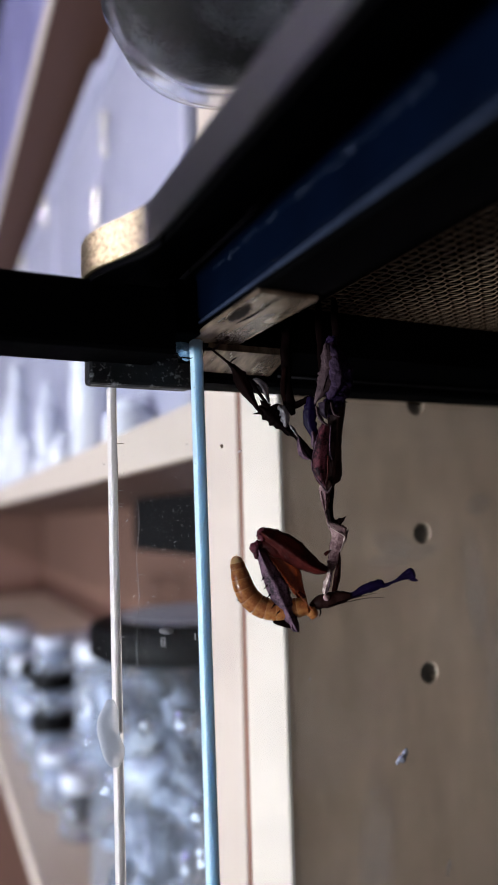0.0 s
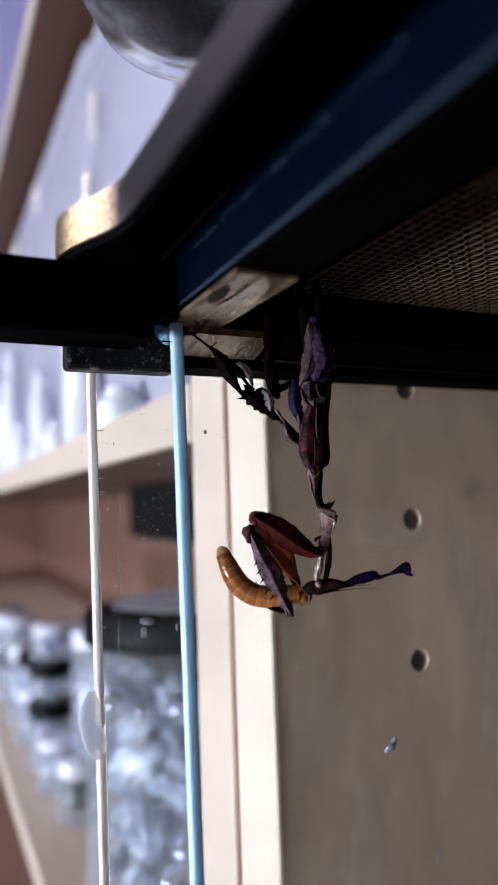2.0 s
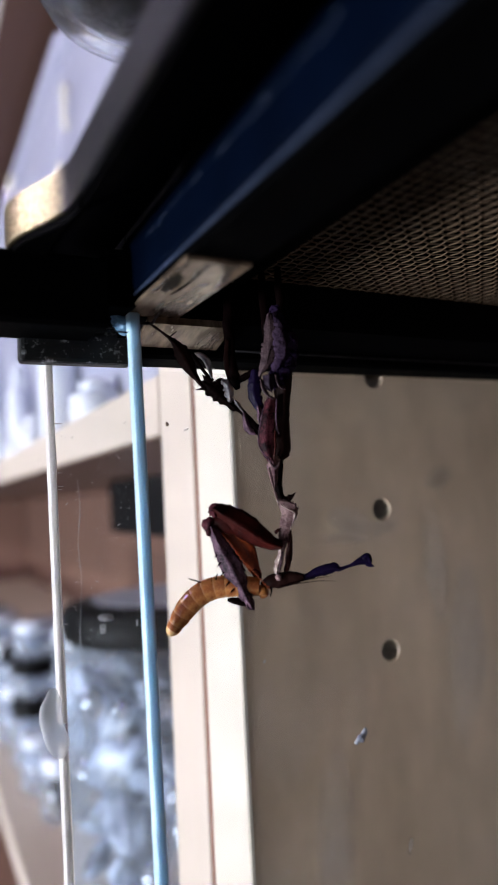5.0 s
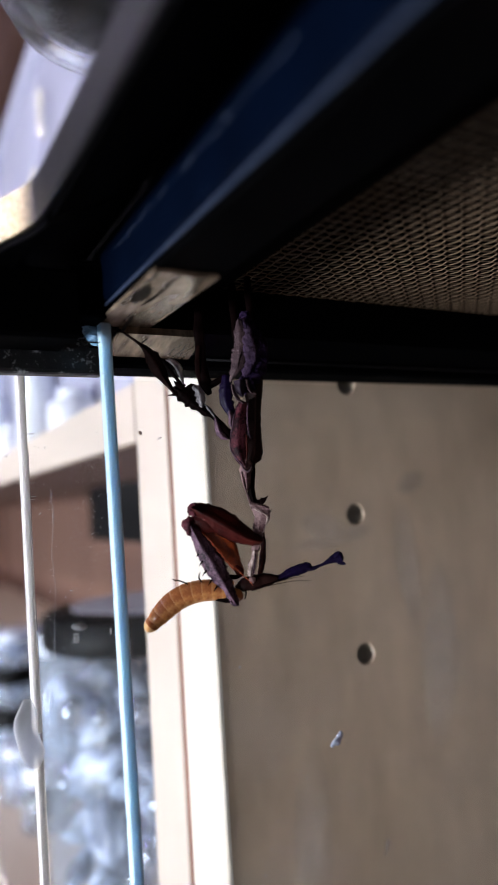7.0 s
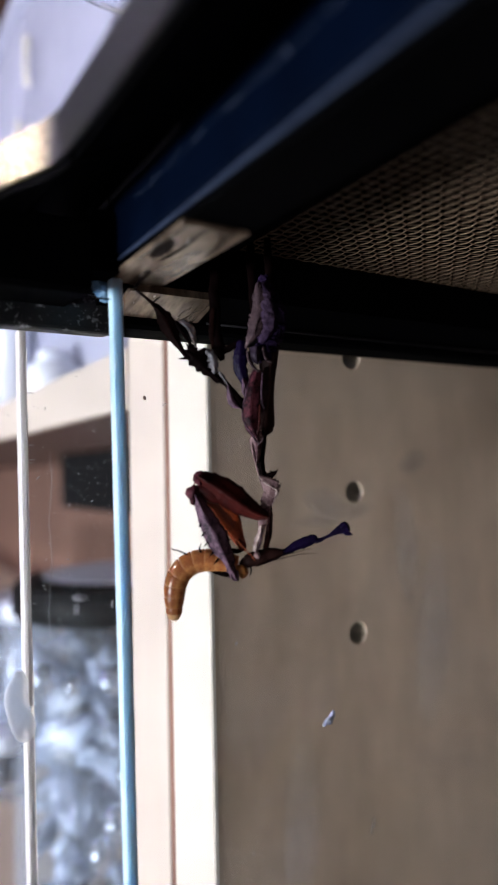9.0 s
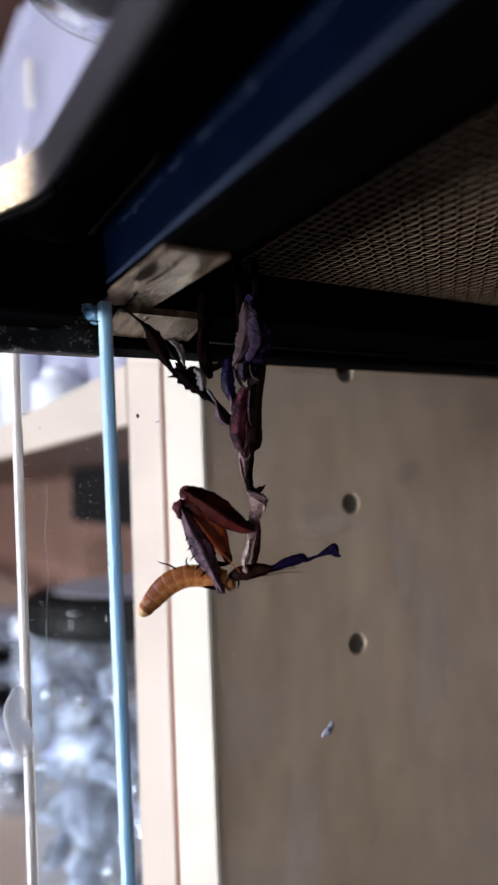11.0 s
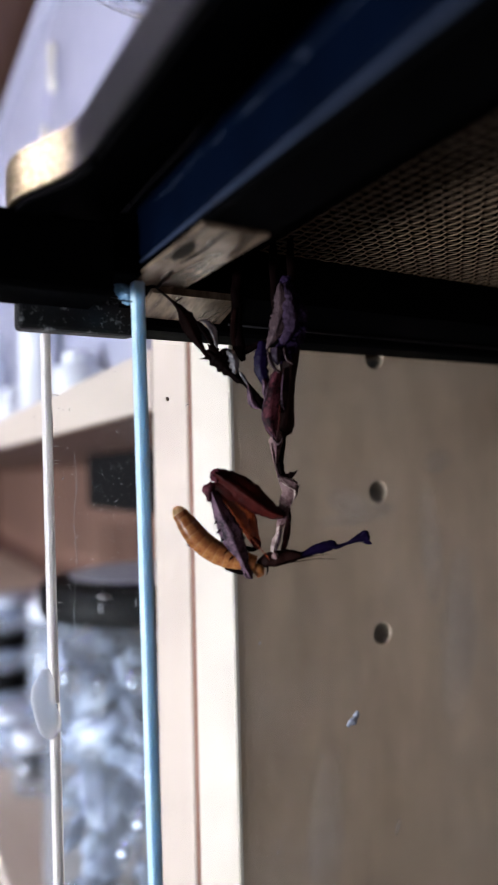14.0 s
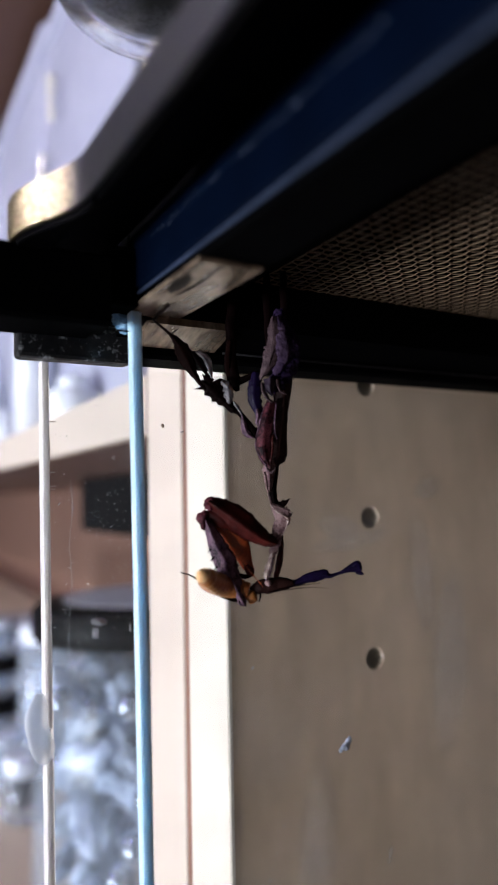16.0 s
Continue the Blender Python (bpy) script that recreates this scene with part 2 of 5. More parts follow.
M_BOX = mat("black_box", (0.006, 0.006, 0.007), 0.6, (0.010, 0.010, 0.011), 40, 300, 0.1, spec=0.15)
# animal surfaces
M_MAROON = mat("maroon_leaf_skin", (0.064, 0.0085, 0.0066), 0.45, (0.012, 0.0018, 0.0020), 500, 3600, 0.6, spec=0.12)
M_DARK = mat("dark_brown_skin", (0.0016, 0.0005, 0.0005), 0.6, (0.0040, 0.0013, 0.0014), 350, 2000, 0.2, spec=0.02)
M_MAUVE = mat("mauve_grey_skin", (0.30, 0.19, 0.185), 0.5, (0.085, 0.036, 0.044), 520, 3600, 0.9, spec=0.2, lo=0.42, hi=0.62)
M_PURPLE = mat("purple_spotted_skin", (0.140, 0.074, 0.108), 0.45, (0.012, 0.0045, 0.010), 900, 4200, 0.9, spec=0.2, lo=0.42, hi=0.60)
M_PALE = mat("pale_mauve_rim", (0.74, 0.60, 0.54), 0.45, (0.22, 0.13, 0.12), 900, 4000, 0.5, lo=0.36, hi=0.60)
M_WING = mat("mottled_wing_skin", (0.105, 0.026, 0.036), 0.5, (0.010, 0.0025, 0.0045), 420, 3000, 0.9, spec=0.10, lo=0.44, hi=0.58)
M_NIGHT = mat("night_blue_skin", (0.007, 0.0026, 0.024), 0.45, (0.002, 0.0009, 0.005), 330, 1800, 0.25, spec=0.12)
# abdomen skin; the lamp's violet tint is put into the colour
M_VIOLET = mat("fuzzy_violet_lit_skin", (0.034, 0.018, 0.050), 0.85, (0.003, 0.0014, 0.009), 330, 2600, 0.9, spec=0.03, lo=0.40, hi=0.62)
M_FLAP = mat("pale_mauve_flap_skin", (0.082, 0.051, 0.056), 0.5, (0.022, 0.011, 0.016), 600, 4400, 0.9, spec=0.15, lo=0.40, hi=0.64)
M_BROWN = mat("dark_umber_skin", (0.026, 0.0095, 0.0078), 0.5, (0.006, 0.0022, 0.0022), 300, 2200, 0.5, spec=0.08)
M_DUSK = mat("dusky_violet_skin", (0.040, 0.026, 0.042), 0.55, (0.006, 0.003, 0.008), 600, 2600, 0.5, spec=0.12)
M_RIDGE = mat("grey_violet_hairy_skin", (0.070, 0.044, 0.072), 0.8, (0.016, 0.008, 0.030), 420, 2800, 0.9, spec=0.05, lo=0.36, hi=0.66)
M_LEGBROWN = mat("dark_red_brown_skin", (0.009, 0.0028, 0.0022), 0.6, (0.003, 0.0010, 0.0010), 420, 2200, 0.35, spec=0.03)
M_VEIL = mat("pale_thin_skin", (0.120, 0.105, 0.112), 0.4, (0.028, 0.021, 0.026), 600, 3600, 0.5, sss=0.2, lo=0.40, hi=0.60)
M_RUST = mat("rust_orange_skin", (0.36, 0.058, 0.009), 0.38, (0.12, 0.016, 0.004), 400, 2400, 0.2, sss=0.2)
M_ORANGE = mat("orange_skin", (0.50, 0.20, 0.05), 0.35, (0.28, 0.09, 0.03), 500, 1600, 0.2, sss=0.1)
M_WORM = mat("tan_larva_skin", (0.54, 0.235, 0.080), 0.20, (0.28, 0.090, 0.030), 300, 1700, 0.2, sss=0.45, lo=0.40, hi=0.60, coat=0.35)
M_WORMRIM = mat("pale_larva_ring", (0.46, 0.19, 0.062), 0.32, (0.30, 0.11, 0.035), 300, 1500, 0.1, sss=0.3)
M_WORMTIP = mat("pale_larva_tail", (0.74, 0.47, 0.22), 0.28, (0.56, 0.30, 0.12), 500, 1900, 0.2, sss=0.4)


# ---- mesh builders ----
def bm_box(x0, x1, y0, y1, z0, z1, bev=0.0, seg=2):
    bm = bmesh.new()
    bmesh.ops.create_cube(bm, size=1)
    for v in bm.verts:
        v.co = Vector(((x0 + x1) / 2 + v.co.x * (x1 - x0), (y0 + y1) / 2 + v.co.y * (y1 - y0), (z0 + z1) / 2 + v.co.z * (z1 - z0)))
    if bev:
        bmesh.ops.bevel(bm, geom=bm.edges[:], offset=bev, segments=seg, profile=0.5, affect="EDGES")
    return bm


def bm_turn(profile, seg=32):
    """Surface of revolution round z from (radius, height) pairs."""
    bm = bmesh.new()
    rings = []
    for r, z in profile:
        if r < 1e-6:
            rings.append([bm.verts.new((0, 0, z))])
        else:
            rings.append([bm.verts.new((r * math.cos(2 * math.pi * i / seg), r * math.sin(2 * math.pi * i / seg), z)) for i in range(seg)])
    for a, b in zip(rings, rings[1:]):
        for i in range(seg):
            j = (i + 1) % seg
            vs = [a[i % len(a)], a[j % len(a)], b[j % len(b)], b[i % len(b)]]
            vs = list(dict.fromkeys(vs))
            if len(vs) > 2:
                bm.faces.new(vs)
    bmesh.ops.recalc_face_normals(bm, faces=bm.faces)
    return bm


def bm_extrude(profile, axis, a, b):
    """A closed profile drawn out along x or y from a to b. profile: the two other coordinates."""
    bm = bmesh.new()
    ends = []
    for s in (a, b):
        ends.append([bm.verts.new((s, p, q) if axis == "x" else (p, s, q)) for p, q in profile])
    n = len(profile)
    for i in range(n):
        bm.faces.new((ends[0][i], ends[0][(i + 1) % n], ends[1][(i + 1) % n], ends[1][i]))
    bm.faces.new(ends[0])
    bm.faces.new(ends[1])
    bmesh.ops.recalc_face_normals(bm, faces=bm.faces)
    return bm


def bm_limb(spine, flat=0.6, sub=5, seg=12, rough=0.0, ridge=0.0, freq=1.2):
    """A body along a spine, in millimetres: (x, y, z, half width). Rounded ends, uneven skin, a ridge down its middle."""
    pts = [Vector(p[:3]) for p in spine]
    rad = [p[3] for p in spine]
    path = []
    n = len(pts)
    for i in range(n - 1):
        p0, p1, p2, p3 = pts[max(i - 1, 0)], pts[i], pts[i + 1], pts[min(i + 2, n - 1)]
        r0, r1, r2, r3 = rad[max(i - 1, 0)], rad[i], rad[i + 1], rad[min(i + 2, n - 1)]
        for k in range(sub + (i == n - 2)):
            t = k / sub
            w = (-0.5 * t ** 3 + t * t - 0.5 * t, 1.5 * t ** 3 - 2.5 * t * t + 1, -1.5 * t ** 3 + 2 * t * t + 0.5 * t, 0.5 * t ** 3 - 0.5 * t * t)
            path.append((p0 * w[0] + p1 * w[1] + p2 * w[2] + p3 * w[3], max(0.03, r0 * w[0] + r1 * w[1] + r2 * w[2] + r3 * w[3])))
    bm = bmesh.new()
    rings = []
    ahead = Vector((0, 1, 0))
    for i, (p, r) in enumerate(path):
        tg = (path[min(i + 1, len(path) - 1)][0] - path[max(i - 1, 0)][0]).normalized()
        side = tg.cross(ahead)
        side = side.normalized() if side.length > 0.2 else Vector((1, 0, 0))
        dep = side.cross(tg).normalized()
        ring = []
        for k in range(seg):
            a = 2 * math.pi * k / seg
            c, s = math.cos(a), math.sin(a)
            q = p + side * (r * c) + dep * (r * flat * s * (1 + ridge * max(0, 1 - 2.2 * abs(c))))
            if rough:
                nv = noise.noise_vector(q * freq + Vector((3.1, 0, 0))) + 0.5 * noise.noise_vector(q * freq * 3.3)
                q += nv * rough * min(1.0, r)
            ring.append(bm.verts.new(q * 0.001))
        rings.append(ring)
    for a, b in zip(rings, rings[1:]):
        for k in range(seg):
            bm.faces.new((a[k], a[(k + 1) % seg], b[(k + 1) % seg], b[k]))
    for ring in (rings[0], rings[-1]):
        c = bm.verts.new(sum((v.co for v in ring), Vector()) / seg)
        for k in range(seg):
            bm.faces.new((ring[k], ring[(k + 1) % seg], c))
    bmesh.ops.recalc_face_normals(bm, faces=bm.faces)
    return bm


def bm_blade(spine, thick=0.12, cup=0.2, ragged=0.0, sub=7, seg=8, freq=1.4):
    """A leaf-like blade in millimetres: (x, y, z, width to the left, width to the right). Thin uneven rims, cupped, a swollen midrib."""
    pts = [Vector((*p[:3], p[3])) for p in spine]
    wr = [p[4] for p in spine]
    n = len(pts)
    path = []
    for i in range(n - 1):
        k = [max(i - 1, 0), i, i + 1, min(i + 2, n - 1)]
        for j in range(sub + (i == n - 2)):
            t = j / sub
            w = (-0.5 * t ** 3 + t * t - 0.5 * t, 1.5 * t ** 3 - 2.5 * t * t + 1, -1.5 * t ** 3 + 2 * t * t + 0.5 * t, 0.5 * t ** 3 - 0.5 * t * t)
            c = sum((pts[a] * b for a, b in zip(k, w)), Vector((0, 0, 0, 0)))
            path.append((c.to_3d(), max(0.02, c[3]), max(0.02, sum(wr[a] * b for a, b in zip(k, w)))))
    bm = bmesh.new()
    rings = []
    for i, (p, a, b) in enumerate(path):
        tg = (path[min(i + 1, len(path) - 1)][0] - path[max(i - 1, 0)][0]).normalized()
        side = tg.cross(Vector((0, 1, 0)))
        side = side.normalized() if side.length > 0.2 else Vector((1, 0, 0))
        dep = side.cross(tg).normalized()
        a *= 1 + ragged * noise.noise(p * freq + Vector((7.7, 0, 0)))
        b *= 1 + ragged * noise.noise(p * freq + Vector((0, 5.1, 0)))
        ring = []
        for k in range(2 * seg):
            face = 1 if k < seg else -1
            u = -1 + 2 * (k % seg) / seg if face > 0 else 1 - 2 * (k % seg) / seg
            h = thick * (1 - abs(u) ** 1.5) * (1 + 0.8 * max(0, 1 - 4 * abs(u))) * min(1.0, 0.3 + a + b)
            q = p + side * (a * u if u < 0 else b * u) + dep * (face * h + cup * (a + b) * 0.5 * u * u)
            q += noise.noise_vector(q * freq * 1.7) * 0.10 * min(1.0, a + b)
            ring.append(bm.verts.new(q * 0.001))
        rings.append(ring)
    m = 2 * seg
    for a, b in zip(rings, rings[1:]):
        for k in range(m):
            bm.faces.new((a[k], a[(k + 1) % m], b[(k + 1) % m], b[k]))
    bm.faces.new(rings[0])
    bm.faces.new(rings[-1])
    bmesh.ops.recalc_face_normals(bm, faces=bm.faces)
    return bm


def finish(name, bm, material, smooth=True):
    me = bpy.data.meshes.new(name)
    bm.to_mesh(me)
    bm.free()
    me.materials.append(material)
    if smooth:
        me.shade_smooth()
    return me


def part(name, bm, material, parent, label="", smooth=False):
    ob = new(name, finish(name, bm, material, smooth))
    ob.parent = parent
    if label:
        ob["label"] = label
    return ob


def thing(name, label, category, m=Matrix(), group="", kind=""):
    ob = new(name)
    ob.empty_display_size = 0.01
    ob.matrix_basis = m
    return tagged(ob, label, category, group, kind)


def shell(name, bm, material, label, smooth=False):
    return tagged(new(name, finish(name, bm, material, smooth)), label, name.split("_")[0], kind="structure")


# ---- the room ----
# unseen shell; its dark surfaces are chosen to keep bounced light low
RX0, RX1, RY0, RY1, RZ0, RZ1 = -2.4, 0.40, -1.7, 2.3, -1.15, 1.35
shell("floor", bm_box(RX0 - 0.1, RX1 + 0.1, RY0 - 0.1, RY1 + 0.1, RZ0 - 0.1, RZ0), M_FLOOR, "unseen room floor, kept dark to bounce little light")
shell("ceiling", bm_box(RX0 - 0.1, RX1 + 0.1, RY0 - 0.1, RY1 + 0.1, RZ1, RZ1 + 0.1), M_PAINT, "plain dark grey painted ceiling")
shell("wall_east", bm_box(RX1, RX1 + 0.1, RY0 - 0.1, RY1 + 0.1, RZ0, RZ1), M_PAINT, "dark grey painted wall behind the bookcases")
shell("wall_north", bm_box(RX0, RX1, RY1, RY1 + 0.1, RZ0, RZ1), M_PAINT, "plain dark grey painted wall")
shell("wall_south", bm_box(RX0, RX1, RY0 - 0.1, RY0, RZ0, RZ1), M_PAINT, "plain dark grey painted wall")
wx, wy0, wy1, wz0, wz1 = WIN
wall = bmesh.new()
for b in ((RY0, wy0, RZ0, RZ1), (wy1, RY1, RZ0, RZ1), (wy0, wy1, RZ0, wz0), (wy0, wy1, wz1, RZ1)):
    t = bm_box(wx - 0.12, wx, *b)
    tm = bpy.data.meshes.new("tmp")
    t.to_mesh(tm)
    t.free()
    wall.from_mesh(tm)
    bpy.data.meshes.remove(tm)
shell("wall_west", wall, M_PAINT, "dark grey painted wall with a wide window opening")


# ---- bookcases ----
def bm_bored(x0, x1, y0, y1, z0, z1, hx, holes, r, depth):
    """An upright board whose face at y0 has blind round holes in a column at hx."""
    bm = bmesh.new()
    half, seg = 0.010, 24

    def quad(a, b, c, d):
        bm.faces.new([bm.verts.new(p) for p in (a, b, c, d)])

    quad((x0, y0, z0), (hx - half, y0, z0), (hx - half, y0, z1), (x0, y0, z1))
    quad((hx + half, y0, z0), (x1, y0, z0), (x1, y0, z1), (hx + half, y0, z1))
    z = z0
    for h in sorted(holes):
        quad((hx - half, y0, z), (hx + half, y0, z), (hx + half, y0, h - half), (hx - half, y0, h - half))
        z = h + half
        sq, ci, rim, bo = [], [], [], []
        for i in range(seg):
            a = 2 * math.pi * (i + 0.5) / seg
            c, s = math.cos(a), math.sin(a)
            k = half / max(abs(c), abs(s))
            sq.append(bm.verts.new((hx + c * k, y0, h + s * k)))
            rim.append(bm.verts.new((hx + c * r * 1.12, y0, h + s * r * 1.12)))
            ci.append(bm.verts.new((hx + c * r, y0 + 0.0004, h + s * r)))
            bo.append(bm.verts.new((hx + c * r, y0 + depth, h + s * r)))
        for i in range(seg):
            j = (i + 1) % seg
            for p, q in ((sq, rim), (rim, ci), (ci, bo)):
                f = bm.faces.new((p[i], p[j], q[j], q[i]))
                f.material_index = 1 if p is ci else 0
        bm.faces.new(bo).material_index = 1
        for cx, cz in ((1, 1), (1, -1), (-1, 1), (-1, -1)):
            near = sorted(sq, key=lambda v: (v.co.x - hx - cx * half) ** 2 + (v.co.z - h - cz * half) ** 2)[:2]
            bm.faces.new((near[0], near[1], bm.verts.new((hx + cx * half, y0, h + cz * half))))
    quad((hx - half, y0, z), (hx + half, y0, z), (hx + half, y0, z1), (hx - half, y0, z1))
    quad((x0, y1, z0), (x1, y1, z0), (x1, y1, z1), (x0, y1, z1))
    quad((x0, y0, z0), (x0, y1, z0), (x0, y1, z1), (x0, y0, z1))
    quad((x1, y0, z0), (x1, y1, z0), (x1, y1, z1), (x1, y0, z1))
    quad((x0, y0, z0), (x1, y0, z0), (x1, y1, z0), (x0, y1, z0))
    quad((x0, y0, z1), (x1, y0, z1), (x1, y1, z1), (x0, y1, z1))
    bmesh.ops.remove_doubles(bm, verts=bm.verts, dist=1e-6)
    bmesh.ops.recalc_face_normals(bm, faces=bm.faces)
    return bm


FX, BX = 0.0768, 0.345          # fronts and backs of the bookcases
UZ0, UZ1 = RZ0, 0.98
case1 = thing("bookcase", "beige laminate bookcase with bored side panel and cream edges", "bookcase")
side = part("side_panel", bm_bored(FX, BX, 0.140, 0.1584, UZ0 + 0.0, UZ1, 0.1132, (0.2005, 0.232, 0.2622, 0.294), 0.0023, 0.011), M_BOARD, case1, "beige panel with a column of bored shelf-pin holes")
side.data.materials.append(M_BORE)
part("edge_band", bm_box(FX - 0.0008, FX - 0.0002, 0.1401, 0.1583, UZ0, UZ1, 0.0003), M_BAND, case1, "bright cream edge band")
part("edge_lip", bm_box(FX - 0.0008, FX + 0.0001, 0.1395, 0.13985, UZ0, UZ1, 0.0002, 2), M_BAND, case1, "thin pale lip along the panel edge")
# unseen panels and shelf, kept dark so less light bounces onto the screen
part("far_side_panel", bm_box(FX, BX, -0.62, -0.602, UZ0, UZ1), M_SHADEBROWN, case1)
part("back_panel", bm_box(BX + 0.0005, BX + 0.006, -0.62, 0.1584, UZ0, UZ1), M_SHADEBROWN, case1, "unseen back panel, kept dark to bounce little light")
part("shelf", bm_box(FX - 0.09, BX, -0.601, 0.139, -0.018, 0.0, 0.001), M_SHADEBROWN, case1)
part("shelf", bm_box(FX, BX, -0.601, 0.139, 0.60, 0.618, 0.001), M_SHELFWOOD, case1)

case2 = thing("bookcase", "pale wood bookcase with brown inside and light shelf edges", "bookcase")
part("joint_strip", bm_box(FX + 0.0004, FX + 0.02, 0.1586, 0.1631, UZ0, UZ1), M_GAP, case2, "dark gap between the two bookcases")
part("side_panel", bm_box(FX, BX, 0.1633, 0.1848, UZ0, UZ1, 0.0006), M_BAND2, case2)
part("far_side_panel", bm_box(FX, BX, 2.20, 2.218, UZ0, UZ1, 0.0006), M_BACK, case2)
part("back_panel", bm_box(BX + 0.0005, BX + 0.006, 0.1633, 2.218, UZ0, UZ1), M_BACK, case2, "red-brown back panel")
# shade below each shelf is painted in by a darker underside
for z in (0.0062, 0.2539, 0.569):
    board = part("shelf", bm_box(FX + 0.0015, BX, 0.1852, 2.1995, z, z + 0.0158, 0.0006), M_SHADEBROWN if z > 0.5 else M_SHELFWOOD, case2)
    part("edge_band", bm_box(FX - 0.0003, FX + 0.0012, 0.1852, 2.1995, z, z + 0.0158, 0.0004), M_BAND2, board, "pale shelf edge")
    part("underside", bm_box(FX + 0.0013, BX, 0.1853, 2.1994, z - 0.0006, z - 0.0001), M_SHADEBROWN, board, "underside board with the shelf's shade in its colour")

# ---- slim lamp over the bookcases: a white and a violet tube ----
M_LEDW = bpy.data.materials.new("white_led")
M_LEDV = bpy.data.materials.new("violet_led")
for m, c, e in ((M_LEDW, (1.0, 0.96, 0.90), 112.0), (M_LEDV, (0.30, 0.18, 1.0), 50.0)):
    m.use_nodes = True
    b = m.node_tree.nodes["Principled BSDF"]
    b.inputs["Emission Color"].default_value, b.inputs["Emission Strength"].default_value = (*c, 1), e
led = thing("led_lamp", "long ceiling lamp with a white and a violet tube", "lamp", pose(-1.45, 0.64, 1.18))
part("housing", bm_box(-0.11, 0.11, -0.45, 0.45, 0.0, 0.03, 0.004), M_PAINT, led)
part("tube", bm_box(-0.10, 0.0, -0.43, 0.43, -0.014, -0.0005, 0.004), M_LEDW, led, "glowing white tube")
part("tube", bm_box(0.04, 0.09, -0.43, 0.43, -0.014, -0.0005, 0.004), M_LEDV, led, "glowing violet tube")
part("rod", bm_box(-0.006, 0.006, -0.006, 0.006, 0.0305, 0.17, 0.001), M_PAINT, led)

# ---- terrarium ----
LEAN = 0.0135                    # sideways shear of the glass, set to fit the camera's view


def leaning(bm, k=LEAN, z0=0.2664):
    for v in bm.verts:
        v.co.x += k * (z0 - v.co.z)
    return bm


tank = thing("terrarium", "glass terrarium with black plastic top frame, open at the front", "terrarium")
TX1, TY0, JAR_Z = 0.325, -0.21, 0.307
RAIL_A = [(0.1195, 0.2835), (0.1195, 0.2668), (0.1270, 0.2646), (0.1274, 0.2640), (0.1274, 0.2625), (0.1280, 0.2619), (0.1345, 0.2616), (0.1350, 0.2622), (0.1350, 0.2835)]
part("side_rail", bm_extrude(RAIL_A, "x", 0.0492, TX1), M_MATT, tank, "black rail over the side glass")
# grey bead added to draw the thin reflected line on the rail
part("rail_bead", bm_limb([(70, 127.3, 263.9, 0.22), (150, 127.3, 263.9, 0.22), (240, 127.3, 263.9, 0.22), (324, 127.3, 263.9, 0.22)], 1.0, 3, 8), M_BEAD, tank, "thin grey bead drawn in for the reflection along the rail", smooth=True)
RAIL_L = [(0.1122, 0.2731), (0.1128, 0.2737), (0.1270, 0.2737), (0.1270, 0.2640), (0.1170, 0.2640), (0.1160, 0.2630), (0.1128, 0.2630), (0.1122, 0.2636)]
part("corner_rail", bm_extrude(RAIL_L, "x", -0.06, 0.0440), M_MATT, tank, "black rail running past the corner")
part("corner_block", bm_box(0.0441, 0.0491, 0.1135, 0.127, 0.2668, 0.2760, 0.0006), M_MATT, tank)
RAIL_B = [(0.0492, 0.2684), (0.0496, 0.2680), (0.0590, 0.2680), (0.0594, 0.2684), (0.0594, 0.2835), (0.0492, 0.2835)]
part("front_rail", bm_extrude(RAIL_B, "y", TY0, 0.1190), M_MATT, tank, "glossy black front rail")
part("corner_plate", bm_box(0.0486, 0.0581, 0.0915, 0.1272, 0.2671, 0.26785, 0.0002), M_PLATE, tank, "polished plate added under the corner, mirrored cream put into its colour")
part("plate_groove", bm_limb([(52.5, 91.6, 267.05, 0.07), (52.3, 95, 267.05, 0.12), (52.4, 100, 267.05, 0.20), (52.3, 103, 267.05, 0.30), (51.9, 106.5, 267.05, 0.05)], 0.5, 5, 6, 0.15, freq=0.8), M_MATT, tank, "dark groove in the plate")
# dark patch painting the mantis's reflection onto the plate
mirrored = bmesh.new()
ragged_edge = random.Random(8)
ring = []
for k in range(26):
    a, q = 2 * math.pi * k / 26, ragged_edge.uniform(0.75, 1.15)
    ring.append(mirrored.verts.new((0.0502 + 0.0012 * q * math.cos(a) + 0.0004 * math.sin(a), 0.1012 + 0.0046 * q * math.sin(a), 0.26704)))
mid = mirrored.verts.new((0.0502, 0.1012, 0.26698))
for k in range(26):
    mirrored.faces.new((ring[k], mid, ring[(k + 1) % 26]))
part("plate_reflection", mirrored, M_MIRRORED, tank, "dark patch drawn in for the mantis mirrored in the plate")
part("corner_plate", bm_extrude([(0.1192, 0.2660), (0.1268, 0.2637), (0.1270, 0.2638), (0.1270, 0.2648), (0.1192, 0.2672)], "x", 0.0525, 0.0680), M_PLATE, tank, "polished arm of the corner plate along the side rail, mirrored cream in its colour")
part("screen_frame", bm_box(0.0596, 0.0702, TY0 + 0.015, 0.1188, 0.2738, 0.2790, 0.0004), M_MATT, tank, "flat black rim of the screen")
part("front_band", bm_extrude([(0.0482, 0.2699), (0.0490, 0.2687), (0.0491, 0.2687), (0.0491, 0.2788), (0.0482, 0.2781)], "y", TY0, 0.1175), M_BLUESHEEN, tank, "band along the front rail, blue lamp sheen put into its colour")
